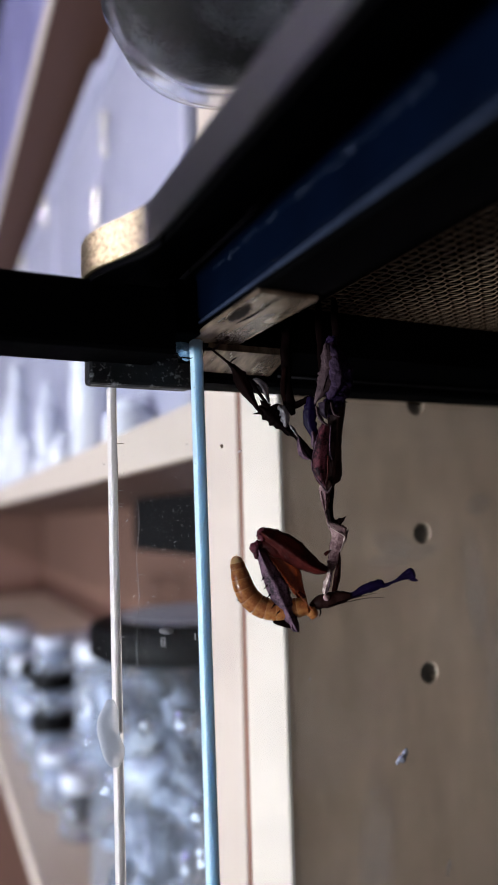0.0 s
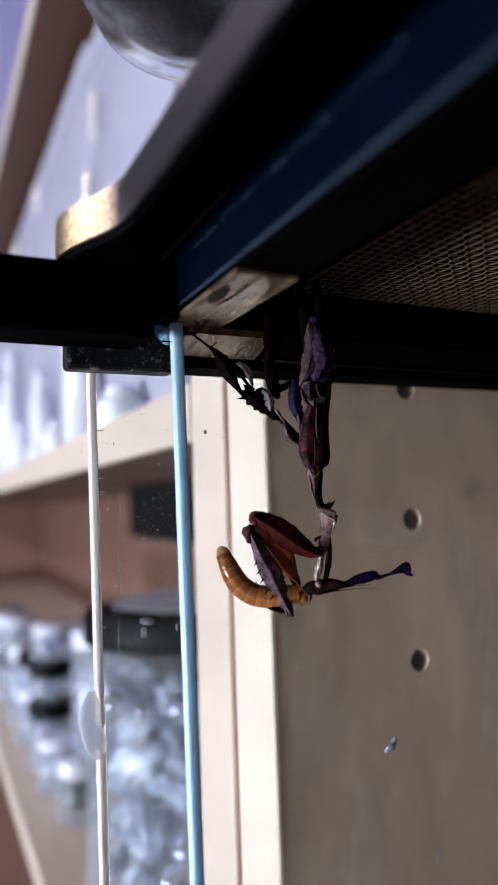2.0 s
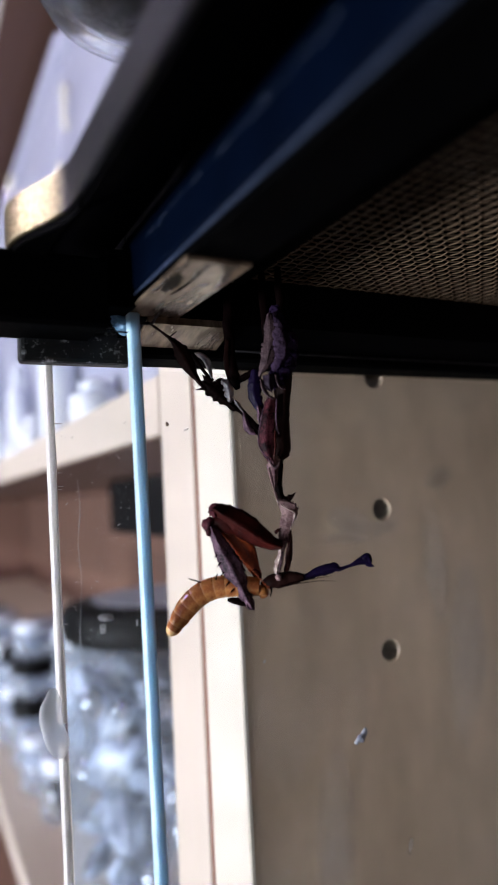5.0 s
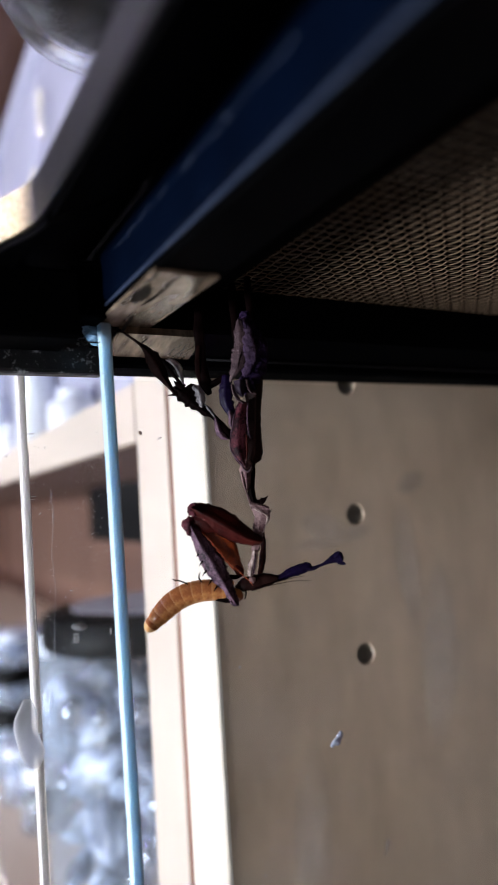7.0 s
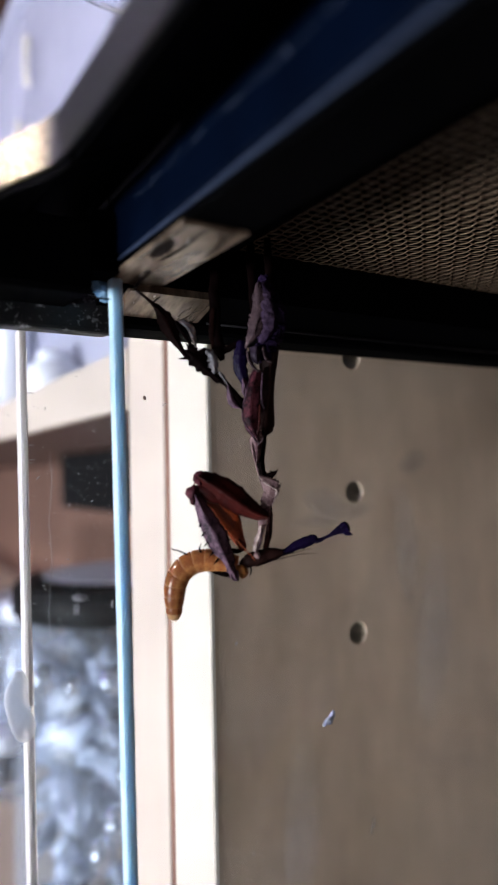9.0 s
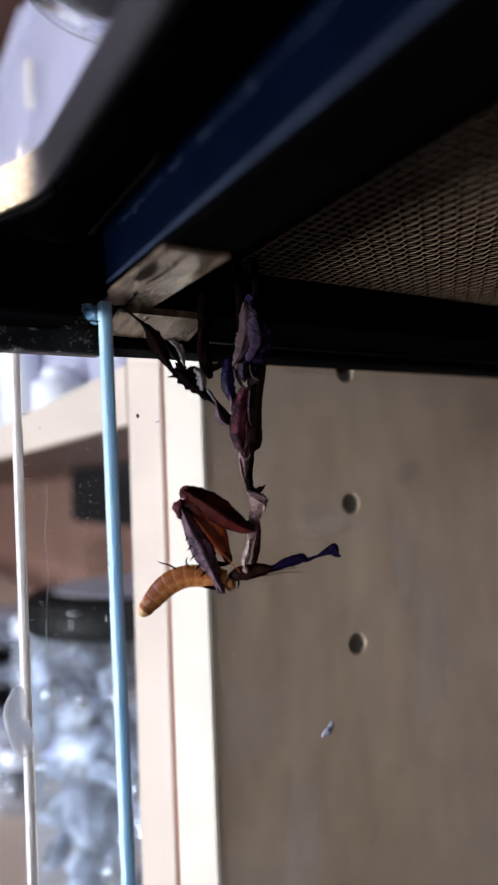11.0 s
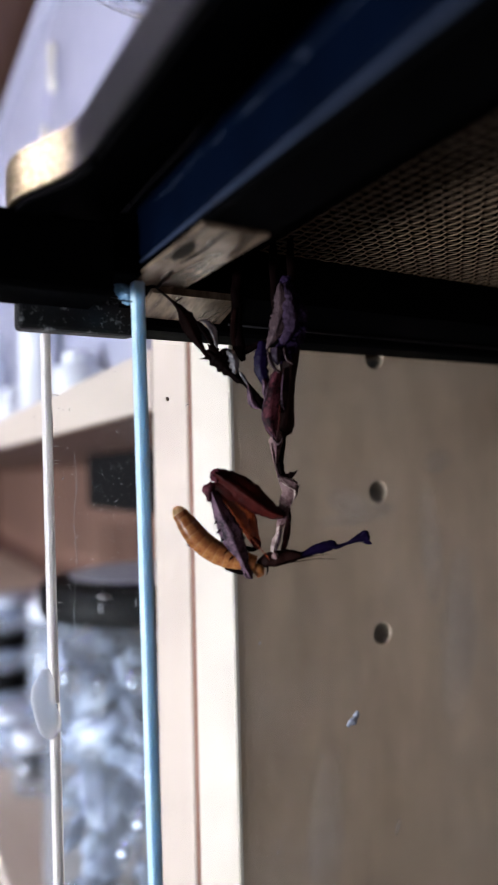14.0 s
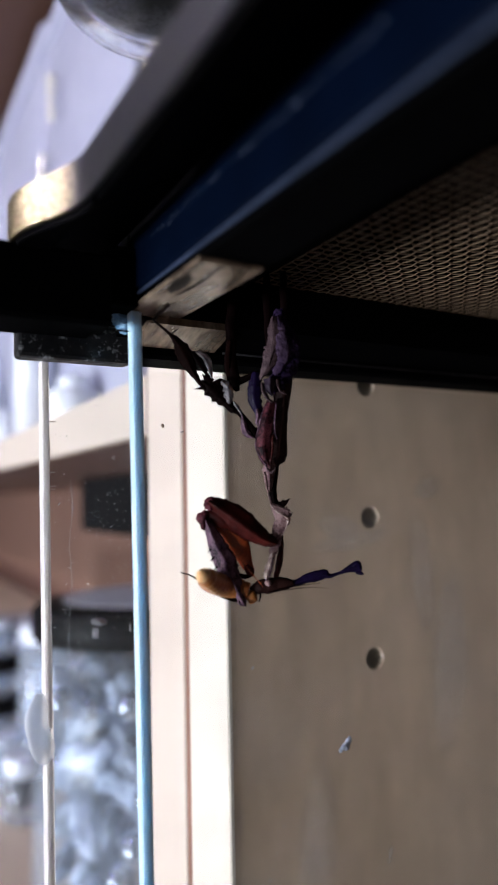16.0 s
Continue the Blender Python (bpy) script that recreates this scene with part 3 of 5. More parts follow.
part("band_lip", bm_limb([(48.6, 1000 * TY0, 268.82, 0.30), (48.6, 0, 268.82, 0.30), (48.6, 60, 268.82, 0.30), (48.6, 117, 268.82, 0.30)], 1.0, 3, 8), M_LIP, tank, "worn lower lip of the band, its highlight put in as a paler colour", smooth=True)
part("far_rail", bm_box(0.0595, TX1, TY0, TY0 + 0.015, 0.2616, 0.2835, 0.0006), M_PLASTIC, tank)
part("back_rail", bm_box(TX1, TX1 + 0.015, TY0, 0.1350, 0.2616, 0.2835, 0.0006), M_PLASTIC, tank)
part("lid", bm_extrude([(0.0363, 0.2733), (0.0480, 0.2792), (0.0480, 0.2842), (0.0363, 0.2798)], "y", TY0, 0.0939), M_MATT, tank, "black lid edge overhanging the front")
# added block: carries the jar and stops lamp light reaching the screen
part("hood", bm_box(0.0530, TX1 + 0.014, TY0, 0.1345, 0.2845, JAR_Z - 0.0003, 0.001), M_PLASTIC, tank, "black block added under the jar to keep lamp light off the screen")
part("base_tray", bm_box(0.0492, TX1 + 0.015, TY0, 0.1350, 0.0, 0.035, 0.002), M_PLASTIC, tank, "black plastic base")
pane = part("side_glass", leaning(bm_box(0.0388, TX1 + 0.006, 0.1300, 0.1322, 0.0352, 0.2655)), M_GLASS, tank, "clear side pane with dust flecks")
pane.visible_shadow = False
g2 = part("back_glass", bm_box(TX1 + 0.006, TX1 + 0.0082, TY0 + 0.01, 0.1296, 0.0352, 0.2655), M_GLASS, tank)
g2.visible_shadow = False
for z0, z1 in ((0.0352, 0.1970), (0.2010, 0.2605)):
    part("glass_edge", leaning(bm_box(0.0375, 0.03870, 0.1298, 0.1323, z0, z1, 0.0002)), M_EDGE_WHITE, tank, "pale ground edge of the side pane")
sheet = part("sliding_glass", leaning(bm_box(-0.06, 0.0490, 0.1164, 0.1176, 0.0352, 0.2636)), M_GLASS, tank, "clear sliding pane with marks and dust")
sheet.visible_shadow = False
part("glass_fin", leaning(bm_box(0.0484, 0.0500, 0.1162, 0.1182, 0.0352, 0.2668, 0.00016, 1)), M_EDGE_BLUE, tank, "pale blue cut edge of the sliding pane")
part("fin_flank", leaning(bm_box(0.05003, 0.0503, 0.1167, 0.1182, 0.0352, 0.2667)), M_EDGE_DEEP, tank, "flank of the cut edge, its shade put in as deeper blue")
part("glass_holder", bm_box(0.0331, 0.0520, 0.1262, 0.1299, 0.2602, 0.2666, 0.0007), M_DUSTY, tank, "dusty black plastic holder on the glass")
part("corner_chip", bm_limb([(46.6, 119.6, 267.2, 0.5), (47.4, 119.4, 266.6, 1.1), (48.0, 119.4, 265.6, 1.35), (48.4, 119.5, 264.5, 1.1), (48.6, 119.6, 263.7, 0.3)], 0.7, 3, 7, 0.5, freq=2.0), M_CHIP, tank, "small blue glass chip at the corner")


def bm_ribbon(path, z0, z1, thick):
    """An upright strip along a plan path."""
    bm = bmesh.new()
    rows = []
    for i, (x, y) in enumerate(path):
        a, b = path[max(i - 1, 0)], path[min(i + 1, len(path) - 1)]
        d = Vector((b[0] - a[0], b[1] - a[1])).normalized()
        nx, ny = d.y * thick, -d.x * thick
        rows.append([bm.verts.new(p) for p in ((x, y, z0), (x, y, z1), (x + nx, y + ny, z1), (x + nx, y + ny, z0))])
    for a, b in zip(rows, rows[1:]):
        for k in range(4):
            bm.faces.new((a[k], a[(k + 1) % 4], b[(k + 1) % 4], b[k]))
    bm.faces.new(rows[0])
    bm.faces.new(rows[-1])
    for a, b in zip(rows, rows[1:]):
        for k in range(4):
            bm.edges.get((a[k], b[k])).smooth = False
    bmesh.ops.recalc_face_normals(bm, faces=bm.faces)
    return bm


trim_path = [(0.0356, TY0), (0.0356, 0.0), (0.0356, 0.06), (0.0353, 0.088)]
for i in range(15):
    u = i / 14
    trim_path.append((0.0352 - 0.0055 * (3 * u * u - 2 * u ** 3), 0.0950 + 0.0180 * u))
for i in range(1, 9):
    a = math.pi / 2 * i / 8
    trim_path.append((0.0297 + 0.004 * (1 - math.cos(a)), 0.1140 + 0.0080 * math.sin(a)))
corner = bmesh.new()
inside = [(x + 0.0007, y - 0.0004) for x, y in trim_path if y > 0.09] + [(0.0480, 0.1275), (0.0480, 0.0935)]
for low in (True, False):                        # the underside rises towards the front rail like the lid's
    corner.faces.new([corner.verts.new((x, y, 0.2730 + max(0.0, x - 0.0363) * 0.50 if low else 0.2797)) for x, y in inside])
corner.verts.ensure_lookup_table()
n = len(inside)
for i in range(n):
    corner.faces.new([corner.verts[k] for k in (i, (i + 1) % n, n + (i + 1) % n, n + i)])
bmesh.ops.recalc_face_normals(corner, faces=corner.faces)
part("lid_corner", corner, M_MATT, tank)
part("metal_trim", bm_ribbon(trim_path, 0.2741, 0.2800, 0.0006), M_TRIM, tank, "metal strip along the lid, warm reflection coloured in where it bends outward at the corner", smooth=True)


def bm_woven(x0, x1, y0, y1, z, pitch, r):
    """Plain-woven wire: both sets of wires wave over and under one another."""
    verts, faces = [], []
    nx, ny = int((x1 - x0) / pitch), int((y1 - y0) / pitch)

    def wire(points, across):
        for i, p in enumerate(points):
            for dx, dz in ((r, 0), (0, r), (-r, 0), (0, -r)):
                verts.append((p[0] + dx * across[0], p[1] + dx * across[1], p[2] + dz))
            if i:
                b = len(verts) - 8
                for k in range(4):
                    faces.append((b + k, b + (k + 1) % 4, b + 4 + (k + 1) % 4, b + 4 + k))

    for i in range(nx + 1):
        wire([(x0 + i * pitch, y0 + j * pitch / 2, z + (r * 0.9 * (-1) ** (i + j // 2) if j % 2 == 0 else 0)) for j in range(2 * ny + 1)], (1, 0))
    for j in range(ny + 1):
        wire([(x0 + i * pitch / 2, y0 + j * pitch, z - (r * 0.9 * (-1) ** (j + i // 2) if i % 2 == 0 else 0)) for i in range(2 * nx + 1)], (0, 1))
    me = bpy.data.meshes.new("mesh_screen")
    me.from_pydata(verts, [], faces)
    bm = bmesh.new()
    bm.from_mesh(me)
    bpy.data.meshes.remove(me)
    return bm


screen = part("mesh_screen", bm_woven(0.0705, 0.205, -0.06, 0.1190, 0.2752, 0.0019, 0.00015), M_WIRE, tank, "woven bronze wire screen", smooth=True)
part("mesh_screen", bm_woven(0.2055, TX1, TY0 + 0.016, 0.1190, 0.2752, 0.0038, 0.00021), M_WIRE, tank)
part("mesh_screen", bm_woven(0.0705, 0.205, TY0 + 0.016, -0.0605, 0.2752, 0.0038, 0.00021), M_WIRE, tank)

film_bm = bmesh.new()
film_bm.faces.new([film_bm.verts.new(p) for p in ((0.0388, 0.1298, 0.140), (0.20, 0.1298, 0.140), (0.20, 0.1298, 0.260), (0.0388, 0.1298, 0.260))])
wipe = part("wipe_glare_film", film_bm, M_WIPEGLARE, pane, "cloudy wipe marks and painted pane reflections on the glass")
wipe.visible_shadow = False

# flecks and marks on the side pane
rnd = random.Random(5)


def bm_flecks(count, x0, x1, z0, z1, y, smin, smax):
    bm = bmesh.new()
    for _ in range(count):
        cx, cz, s = rnd.uniform(x0, x1), rnd.uniform(z0, z1), rnd.uniform(smin, smax) * rnd.random() ** 0.6
        long, a = rnd.choice((1, 1, 1.3, 3.5)), rnd.uniform(0, math.pi)
        ring = []
        for k in range(7):
            b = 2 * math.pi * k / 7
            u, v = s * long * math.cos(b) * rnd.uniform(0.7, 1.2), s * math.sin(b) * rnd.uniform(0.7, 1.2)
            ring.append(bm.verts.new((cx + u * math.cos(a) - v * math.sin(a), y, cz + u * math.sin(a) + v * math.cos(a))))
        top = bm.verts.new((cx, y - s * 0.4, cz))
        for k in range(7):
            bm.faces.new((ring[k], ring[(k + 1) % 7], top))
    return bm


tagged(part("dust_flecks", bm_flecks(420, 0.0395, 0.0500, 0.17, 0.258, 0.1298, 0.00003, 0.00013), M_FLECK, pane), kind="stuff")
tagged(part("dust_flecks", bm_flecks(420, 0.030, 0.0480, 0.18, 0.258, 0.1163, 0.00002, 0.00009), M_FLECK, sheet), kind="stuff")
tagged(part("edge_nicks", bm_flecks(150, 0.0483, 0.0486, 0.17, 0.262, 0.1161, 0.00004, 0.00011), M_FLECK, sheet), kind="stuff")
tagged(part("dust_flecks", bm_flecks(260, 0.0425, 0.0482, 0.226, 0.246, 0.1163, 0.00002, 0.00007), M_FLECK, sheet), kind="stuff")
tagged(part("dust_flecks", bm_flecks(60, 0.078, 0.135, 0.165, 0.255, 0.1298, 0.00005, 0.00016), M_FLECK, pane), kind="stuff")


def bm_scuffs(count, x, y0, y1, z, spread):
    """Tiny pale scuffs along an upright face."""
    bm = bmesh.new()
    for _ in range(count):
        cy, cz, a = rnd.uniform(y0, y1), z + rnd.gauss(0, spread), rnd.uniform(0.00004, 0.00016)
        ring = [bm.verts.new((x, cy + a * rnd.uniform(1.0, 3.0) * math.cos(k * 1.05), cz + a * rnd.uniform(0.6, 1.2) * math.sin(k * 1.05))) for k in range(6)]
        top = bm.verts.new((x - 0.00003, cy, cz))
        for k in range(6):
            bm.faces.new((ring[k], ring[(k + 1) % 6], top))
    return bm


tagged(part("scuff_trail", bm_scuffs(120, 0.04815, 0.055, 0.106, 0.2753, 0.00028), M_SCUFF, tank), kind="stuff")


def bm_disc(cx, cz, y, a, b, tilt=0.0, n=20, dome=0.0003):
    bm = bmesh.new()
    ring = []
    for k in range(n):
        t = 2 * math.pi * k / n
        u, v = a * math.cos(t), b * math.sin(t)
        ring.append(bm.verts.new((cx + u * math.cos(tilt) - v * math.sin(tilt), y, cz + u * math.sin(tilt) + v * math.cos(tilt))))
    top = bm.verts.new((cx, y - dome, cz))
    for k in range(n):
        bm.faces.new((ring[k], ring[(k + 1) % n], top))
    return bm

part("printed_mark", bm_disc(0.0431, 0.2195, 0.1163, 0.00125, 0.0006, -0.15), M_MARK, sheet, "small pale oval mark")
for a, b, c, d in ((0.0422, 0.0429, 0.2184, 0.21855), (0.0422, 0.04235, 0.2172, 0.2184), (0.04275, 0.0429, 0.2172, 0.2184), (0.0422, 0.0429, 0.2172, 0.21735), (0.04245, 0.04265, 0.2176, 0.2180), (0.0478, 0.04795, 0.2176, 0.2186)):
    part("printed_mark", bm_box(a, b, 0.1162, 0.11635, c, d), M_MARK, sheet)
for path in (((45.4, 235.5), (45.8, 235.2), (46.3, 235.3)), ((46.3, 235.2), (46.9, 235.5), (47.3, 235.4)), ((46.8, 235.2), (46.4, 234.6), (46.2, 233.7)), ((46.5, 234.5), (46.9, 234.3)), ((49.0, 238.8), (49.6, 237.9), (50.3, 237.7), (50.8, 238.6)), ((45.0, 239.6), (45.2, 239.3)), ((48.4, 234.0), (48.6, 233.5)), ((44.0, 232.2), (44.1, 231.8), (44.4, 231.6))):
    part("scratch", bm_limb([(x, 129.75, z, 0.03) for x, z in path], 0.4, 3, 5, 0.5, freq=3.0), M_HAZE, pane, "fine pale scratch")
streak = [(42.4, 241), (42.7, 236), (42.2, 230), (42.6, 224), (42.2, 218), (42.1, 213.5), (42.6, 209), (42.4, 204), (42.7, 198)]
part("dried_drip", bm_limb([(x, 129.75, z, 0.10 + 0.07 * (k % 2)) for k, (x, z) in enumerate(streak)], 0.25, 6, 6, 0.35, freq=1.3), M_HAZE, pane, "dried vertical drip line", smooth=True)
part("dirt_speck", bm_disc(0.0589, 0.2503, 0.1297, 0.0003, 0.0004, 0.3), M_DIRT, pane, "brown speck")
part("dust_fleck", bm_disc(0.0626, 0.2493, 0.1297, 0.0005, 0.00016, 0.4), M_FLECK, pane)
part("water_drop", bm_limb([(95.6, 129.6, 186.6, 0.35), (96.2, 129.5, 187.2, 0.65), (97.0, 129.4, 187.6, 0.7), (97.7, 129.5, 188.4, 0.6), (98.3, 129.6, 189.1, 0.3)], 0.5, 5, 12, 0.45, freq=1.8), M_DROP, pane, "dried bluish droplet on the glass", smooth=True)
part("water_drop", bm_limb([(97.2, 129.5, 188.6, 0.2), (97.9, 129.4, 189.0, 0.4), (98.2, 129.5, 188.2, 0.25)], 0.5, 4, 10, 0.3, freq=2.0), M_DROP, pane, smooth=True)
for x, z, a in ((0.0895, 0.1821, 0.00032), (0.0868, 0.1806, 0.00016), (0.0851, 0.1789, 0.00022), (0.0845, 0.1776, 0.00014), (0.0824, 0.1757, 0.00022), (0.0812, 0.1749, 0.00018), (0.0811, 0.1729, 0.00016), (0.0807, 0.1712, 0.00024), (0.0797, 0.1688, 0.00018), (0.0791, 0.1669, 0.0003), (0.0763, 0.2055, 0.00035), (0.0990, 0.1766, 0.00015)):
    part("dust_fleck", bm_disc(x, z, 0.1297, a, a * 0.7, 1.0, 12, 0.0001), M_FLECK, pane)
part("smudge", bm_limb([(107.0, 129.7, 162.6, 0.4), (107.5, 129.7, 164.0, 0.6), (107.9, 129.7, 165.6, 0.25)], 0.15, 4, 10, 0.4, freq=1.5), M_HAZE, pane, smooth=True)
part("bumper_pad", bm_limb([(37.3, 129.2, 207.0, 0.6), (37.1, 129.0, 205.2, 1.5), (36.8, 129.0, 203.0, 1.85), (37.1, 129.0, 200.8, 1.75), (37.8, 129.0, 198.6, 1.85), (38.2, 129.1, 196.9, 1.35), (38.4, 129.2, 196.0, 0.4)], 0.25, 5, 16, 0.10, freq=0.6), M_PAD, tank, "torn frosted bumper pad stuck over the edge", smooth=True)
for z, w, m in ((0.2503, 0.0012, M_DIRT), (0.2420, 0.0010, M_MARK), (0.2397, 0.0012, M_MARK), (0.2392, 0.0010, M_MARK)):
    part("scratch", bm_box(0.0388, 0.0388 + w, 0.1296, 0.1298, z, z + 0.00010), m, pane)


def smear_surface(name, most):
    """A cloudy patch fading out towards its rim, for greasy smears and the jar's glare."""
    m = mat(name, (0.93, 0.92, 0.90), 0.34, (0.88, 0.88, 0.87), 60, 400)
    nt = m.node_tree
    sp, ns = nt.nodes.new("ShaderNodeSeparateXYZ"), nt.nodes.new("ShaderNodeTexNoise")
    ns.inputs["Scale"].default_value, ns.inputs["Detail"].default_value = 120, 3
    tc = nt.nodes["Texture Coordinate"]
    nt.links.new(tc.outputs["Generated"], sp.inputs[0])
    nt.links.new(tc.outputs["Object"], ns.inputs["Vector"])
    squares = []
    for axis in ("X", "Z"):
        c, q = nt.nodes.new("ShaderNodeMath"), nt.nodes.new("ShaderNodeMath")
        c.operation, q.operation = "SUBTRACT", "MULTIPLY"
        c.inputs[1].default_value = 0.5
        nt.links.new(sp.outputs[axis], c.inputs[0])
        nt.links.new(c.outputs[0], q.inputs[0])
        nt.links.new(c.outputs[0], q.inputs[1])
        squares.append(q)
    ad, fade, ml = nt.nodes.new("ShaderNodeMath"), nt.nodes.new("ShaderNodeMapRange"), nt.nodes.new("ShaderNodeMath")
    nt.links.new(squares[0].outputs[0], ad.inputs[0])
    nt.links.new(squares[1].outputs[0], ad.inputs[1])
    fade.inputs["From Min"].default_value, fade.inputs["From Max"].default_value = 0.0, 0.24
    fade.inputs["To Min"].default_value, fade.inputs["To Max"].default_value = most * 2, 0.0
    nt.links.new(ad.outputs[0], fade.inputs["Value"])
    ml.operation = "MULTIPLY"
    nt.links.new(fade.outputs["Result"], ml.inputs[0])
    nt.links.new(ns.outputs["Fac"], ml.inputs[1])
    nt.links.new(ml.outputs[0], nt.nodes["Principled BSDF"].inputs["Alpha"])
    return m


M_GREASE = smear_surface("greasy_smear", 0.12)
M_JARGLARE = smear_surface("jar_glare", 0.85)
for cx, cz, rx, rz, tilt in ((0.0975, 0.2305, 0.0065, 0.0030, 0.25), (0.1190, 0.2210, 0.0040, 0.0150, -0.1), (0.1260, 0.2000, 0.0060, 0.0220, 0.1), (0.0900, 0.1700, 0.0050, 0.0200, 0.05), (0.1000, 0.2280, 0.0110, 0.0022, -0.12), (0.1215, 0.2385, 0.0050, 0.0028, -0.3)):
    p = part("smear", bm_box(-rx, rx, -0.00002, 0.00002, -rz, rz), M_GREASE, pane, "cloudy greasy smear on the glass")
    p.matrix_basis = pose(cx, 0.12965, cz, 0, tilt * 57, 0)
    p.visible_shadow = False


# ---- glass jar on the lid ----
jar = thing("glass_jar", "small clear glass jar standing on the terrarium lid", "jar", pose(0.0490, 0.1010, JAR_Z))
JAR_R = 0.0190
part("body", bm_turn([(0, 0.0012), (0.009, 0.0006), (0.0125, 0.0), (0.0155, 0.0012), (0.0170, 0.004), (JAR_R, 0.008), (JAR_R, 0.055), (JAR_R - 0.0009, 0.055), (JAR_R - 0.0009, 0.0085), (0.0162, 0.0045), (0.0135, 0.0020), (0.010, 0.0015), (0, 0.0020)], 48), M_FROST, jar, "thick hazy glass with rounded foot", smooth=True)
part("liner", bm_turn([(0, 0.0028), (0.0098, 0.0024), (0.0130, 0.0030), (0.0155, 0.0055), (0.0170, 0.0100), (0.0174, 0.020), (0.0174, 0.050), (0.0158, 0.050), (0.0158, 0.012), (0.0105, 0.0055), (0, 0.0055)], 40), M_SMOKE, jar, "speckled smoky liner", smooth=True)
# white strips that draw the bright curved reflections in the glass
for path in (((-5.0, 6.5), (-5.6, 9.5), (-4.2, 14.0), (-1.0, 22.0), (2.0, 31.0)), ((-2.6, 8.2), (-1.6, 5.6), (0.4, 4.0), (3.2, 3.2))):
    part("glint_strip", bm_limb([(0.91 * a - 0.41 * f, -0.41 * a - 0.91 * f, z, 0.75) for a, z in path for f in [math.sqrt(max(4.0, (14.6 + min(2.9, 0.42 * (z - 3.2))) ** 2 - a * a))]], 0.5, 6, 8), M_BOTTLE, jar, "white strip drawn in for a bright reflection in the jar", smooth=True)
# pale sheet that paints the window's reflection on the jar's left side
glare = bmesh.new()
cols = []
for k in range(15):
    a = math.radians(178 + 5 * k)
    cols.append([glare.verts.new((r * math.cos(a), r * math.sin(a), z)) for r, z in ((0.0158, 0.0052), (0.0172, 0.0096), (0.01775, 0.016), (0.01775, 0.030), (0.01775, 0.046))])
for a, b in zip(cols, cols[1:]):
    for k in range(4):
        glare.faces.new((a[k], b[k], b[k + 1], a[k + 1]))
p = part("window_reflection", glare, M_JARGLARE, jar, "pale sheet drawn in for the window's reflection on the jar", smooth=True)
p.visible_shadow = False


# ---- things in the neighbouring bookcase ----
def container(x, y, z, w, d, h, clips, skin=M_TUB):
    c = thing("storage_container", "tall frosted lilac plastic storage container on the shelf" if skin is M_TUB else "violet frosted plastic storage container on the top shelf", "container", pose(x, y, z), group="frosted containers")
    part("body", bm_box(0, d, 0, w, 0, h * 0.93, 0.006, 3), skin, c, smooth=True)
    part("lid", bm_box(-0.002, d + 0.002, -0.0005, w + 0.0005, h * 0.93 + 0.0005, h, 0.006, 3), skin, c)
    for cy, cz in clips:
        part("clip", bm_limb([(-5, 1000 * cy + 3, 1000 * cz - 1, 0.6), (-6, 1000 * cy + 3, 1000 * cz + 1, 2.2), (-6.5, 1000 * cy + 3, 1000 * cz + 13, 2.0), (-6, 1000 * cy + 3, 1000 * cz + 26, 2.6), (-5, 1000 * cy + 3, 1000 * cz + 29, 0.8)], 1.0, 4, 14), M_CLIP, c, "cream plastic clip", smooth=True)
    return c


container(0.111, 0.290, 0.2699, 0.166, 0.19, 0.274, [(0.119, 0.190), (0.140, 0.150)])
for k in range(11):
    container(0.111, 0.458 + 0.157 * k, 0.2699, 0.155, 0.19, 0.286, [(0.022, 0.235)] if k else [])
for k in range(10):
    container(0.083, 0.300 + 0.187 * k, 0.5850, 0.185, 0.20, 0.26, [(0.03, 0.20)], M_TUBVIOLET)


def bottle(x, y, z, r, h):
    b = thing("bottle", "small white plastic bottle with a rounded cap on the shelf", "bottle", pose(x, y, z), group="white bottles")
    part("body", bm_turn([(0, 0), (r, 0.0), (r, h * 0.68), (r * 0.8, h * 0.74), (r * 0.6, h * 0.76), (0, h * 0.76)], 24), M_BOTTLE, b, smooth=True)
    part("cap", bm_turn([(0, h * 0.762), (r * 0.62, h * 0.762), (r * 0.66, h * 0.92), (r * 0.4, h), (0, h)], 20), M_BOTTLE, b, smooth=True)
    return b


for x, y, r, h in ((0.100, 0.592, 0.009, 0.082), (0.100, 0.800, 0.012, 0.143), (0.097, 0.845, 0.017, 0.092), (0.094, 0.545, 0.012, 0.018), (0.094, 0.485, 0.010, 0.026), (0.100, 0.342, 0.013, 0.026), (0.100, 0.43, 0.012, 0.11), (0.098, 0.70, 0.012, 0.05)):
    bottle(x, y, 0.2699, r, h)


def bm_crumpled(r, z0, z1, seed):
    """Crumpled film: a faceted, deeply creased sack."""
    bm = bmesh.new()
    bmesh.ops.create_icosphere(bm, subdivisions=4 if r > 0.012 else 3, radius=1.0)
    off = Vector((seed * 37.0, seed * 11.0, 0))
    for v in bm.verts:
        d = v.co.copy()
        k = 0.45 + 0.55 * abs(noise.noise(d * 1.9 + off)) * 2 + 0.26 * abs(noise.noise(d * 4.5 + off)) + 0.20 * noise.noise(d * 11 + off)
        v.co = Vector((d.x * r * min(1, k), d.y * r * min(1, k), (z0 + z1) / 2 + d.z * (z1 - z0) / 2 * min(1, 0.75 + 0.3 * k)))
    return bm


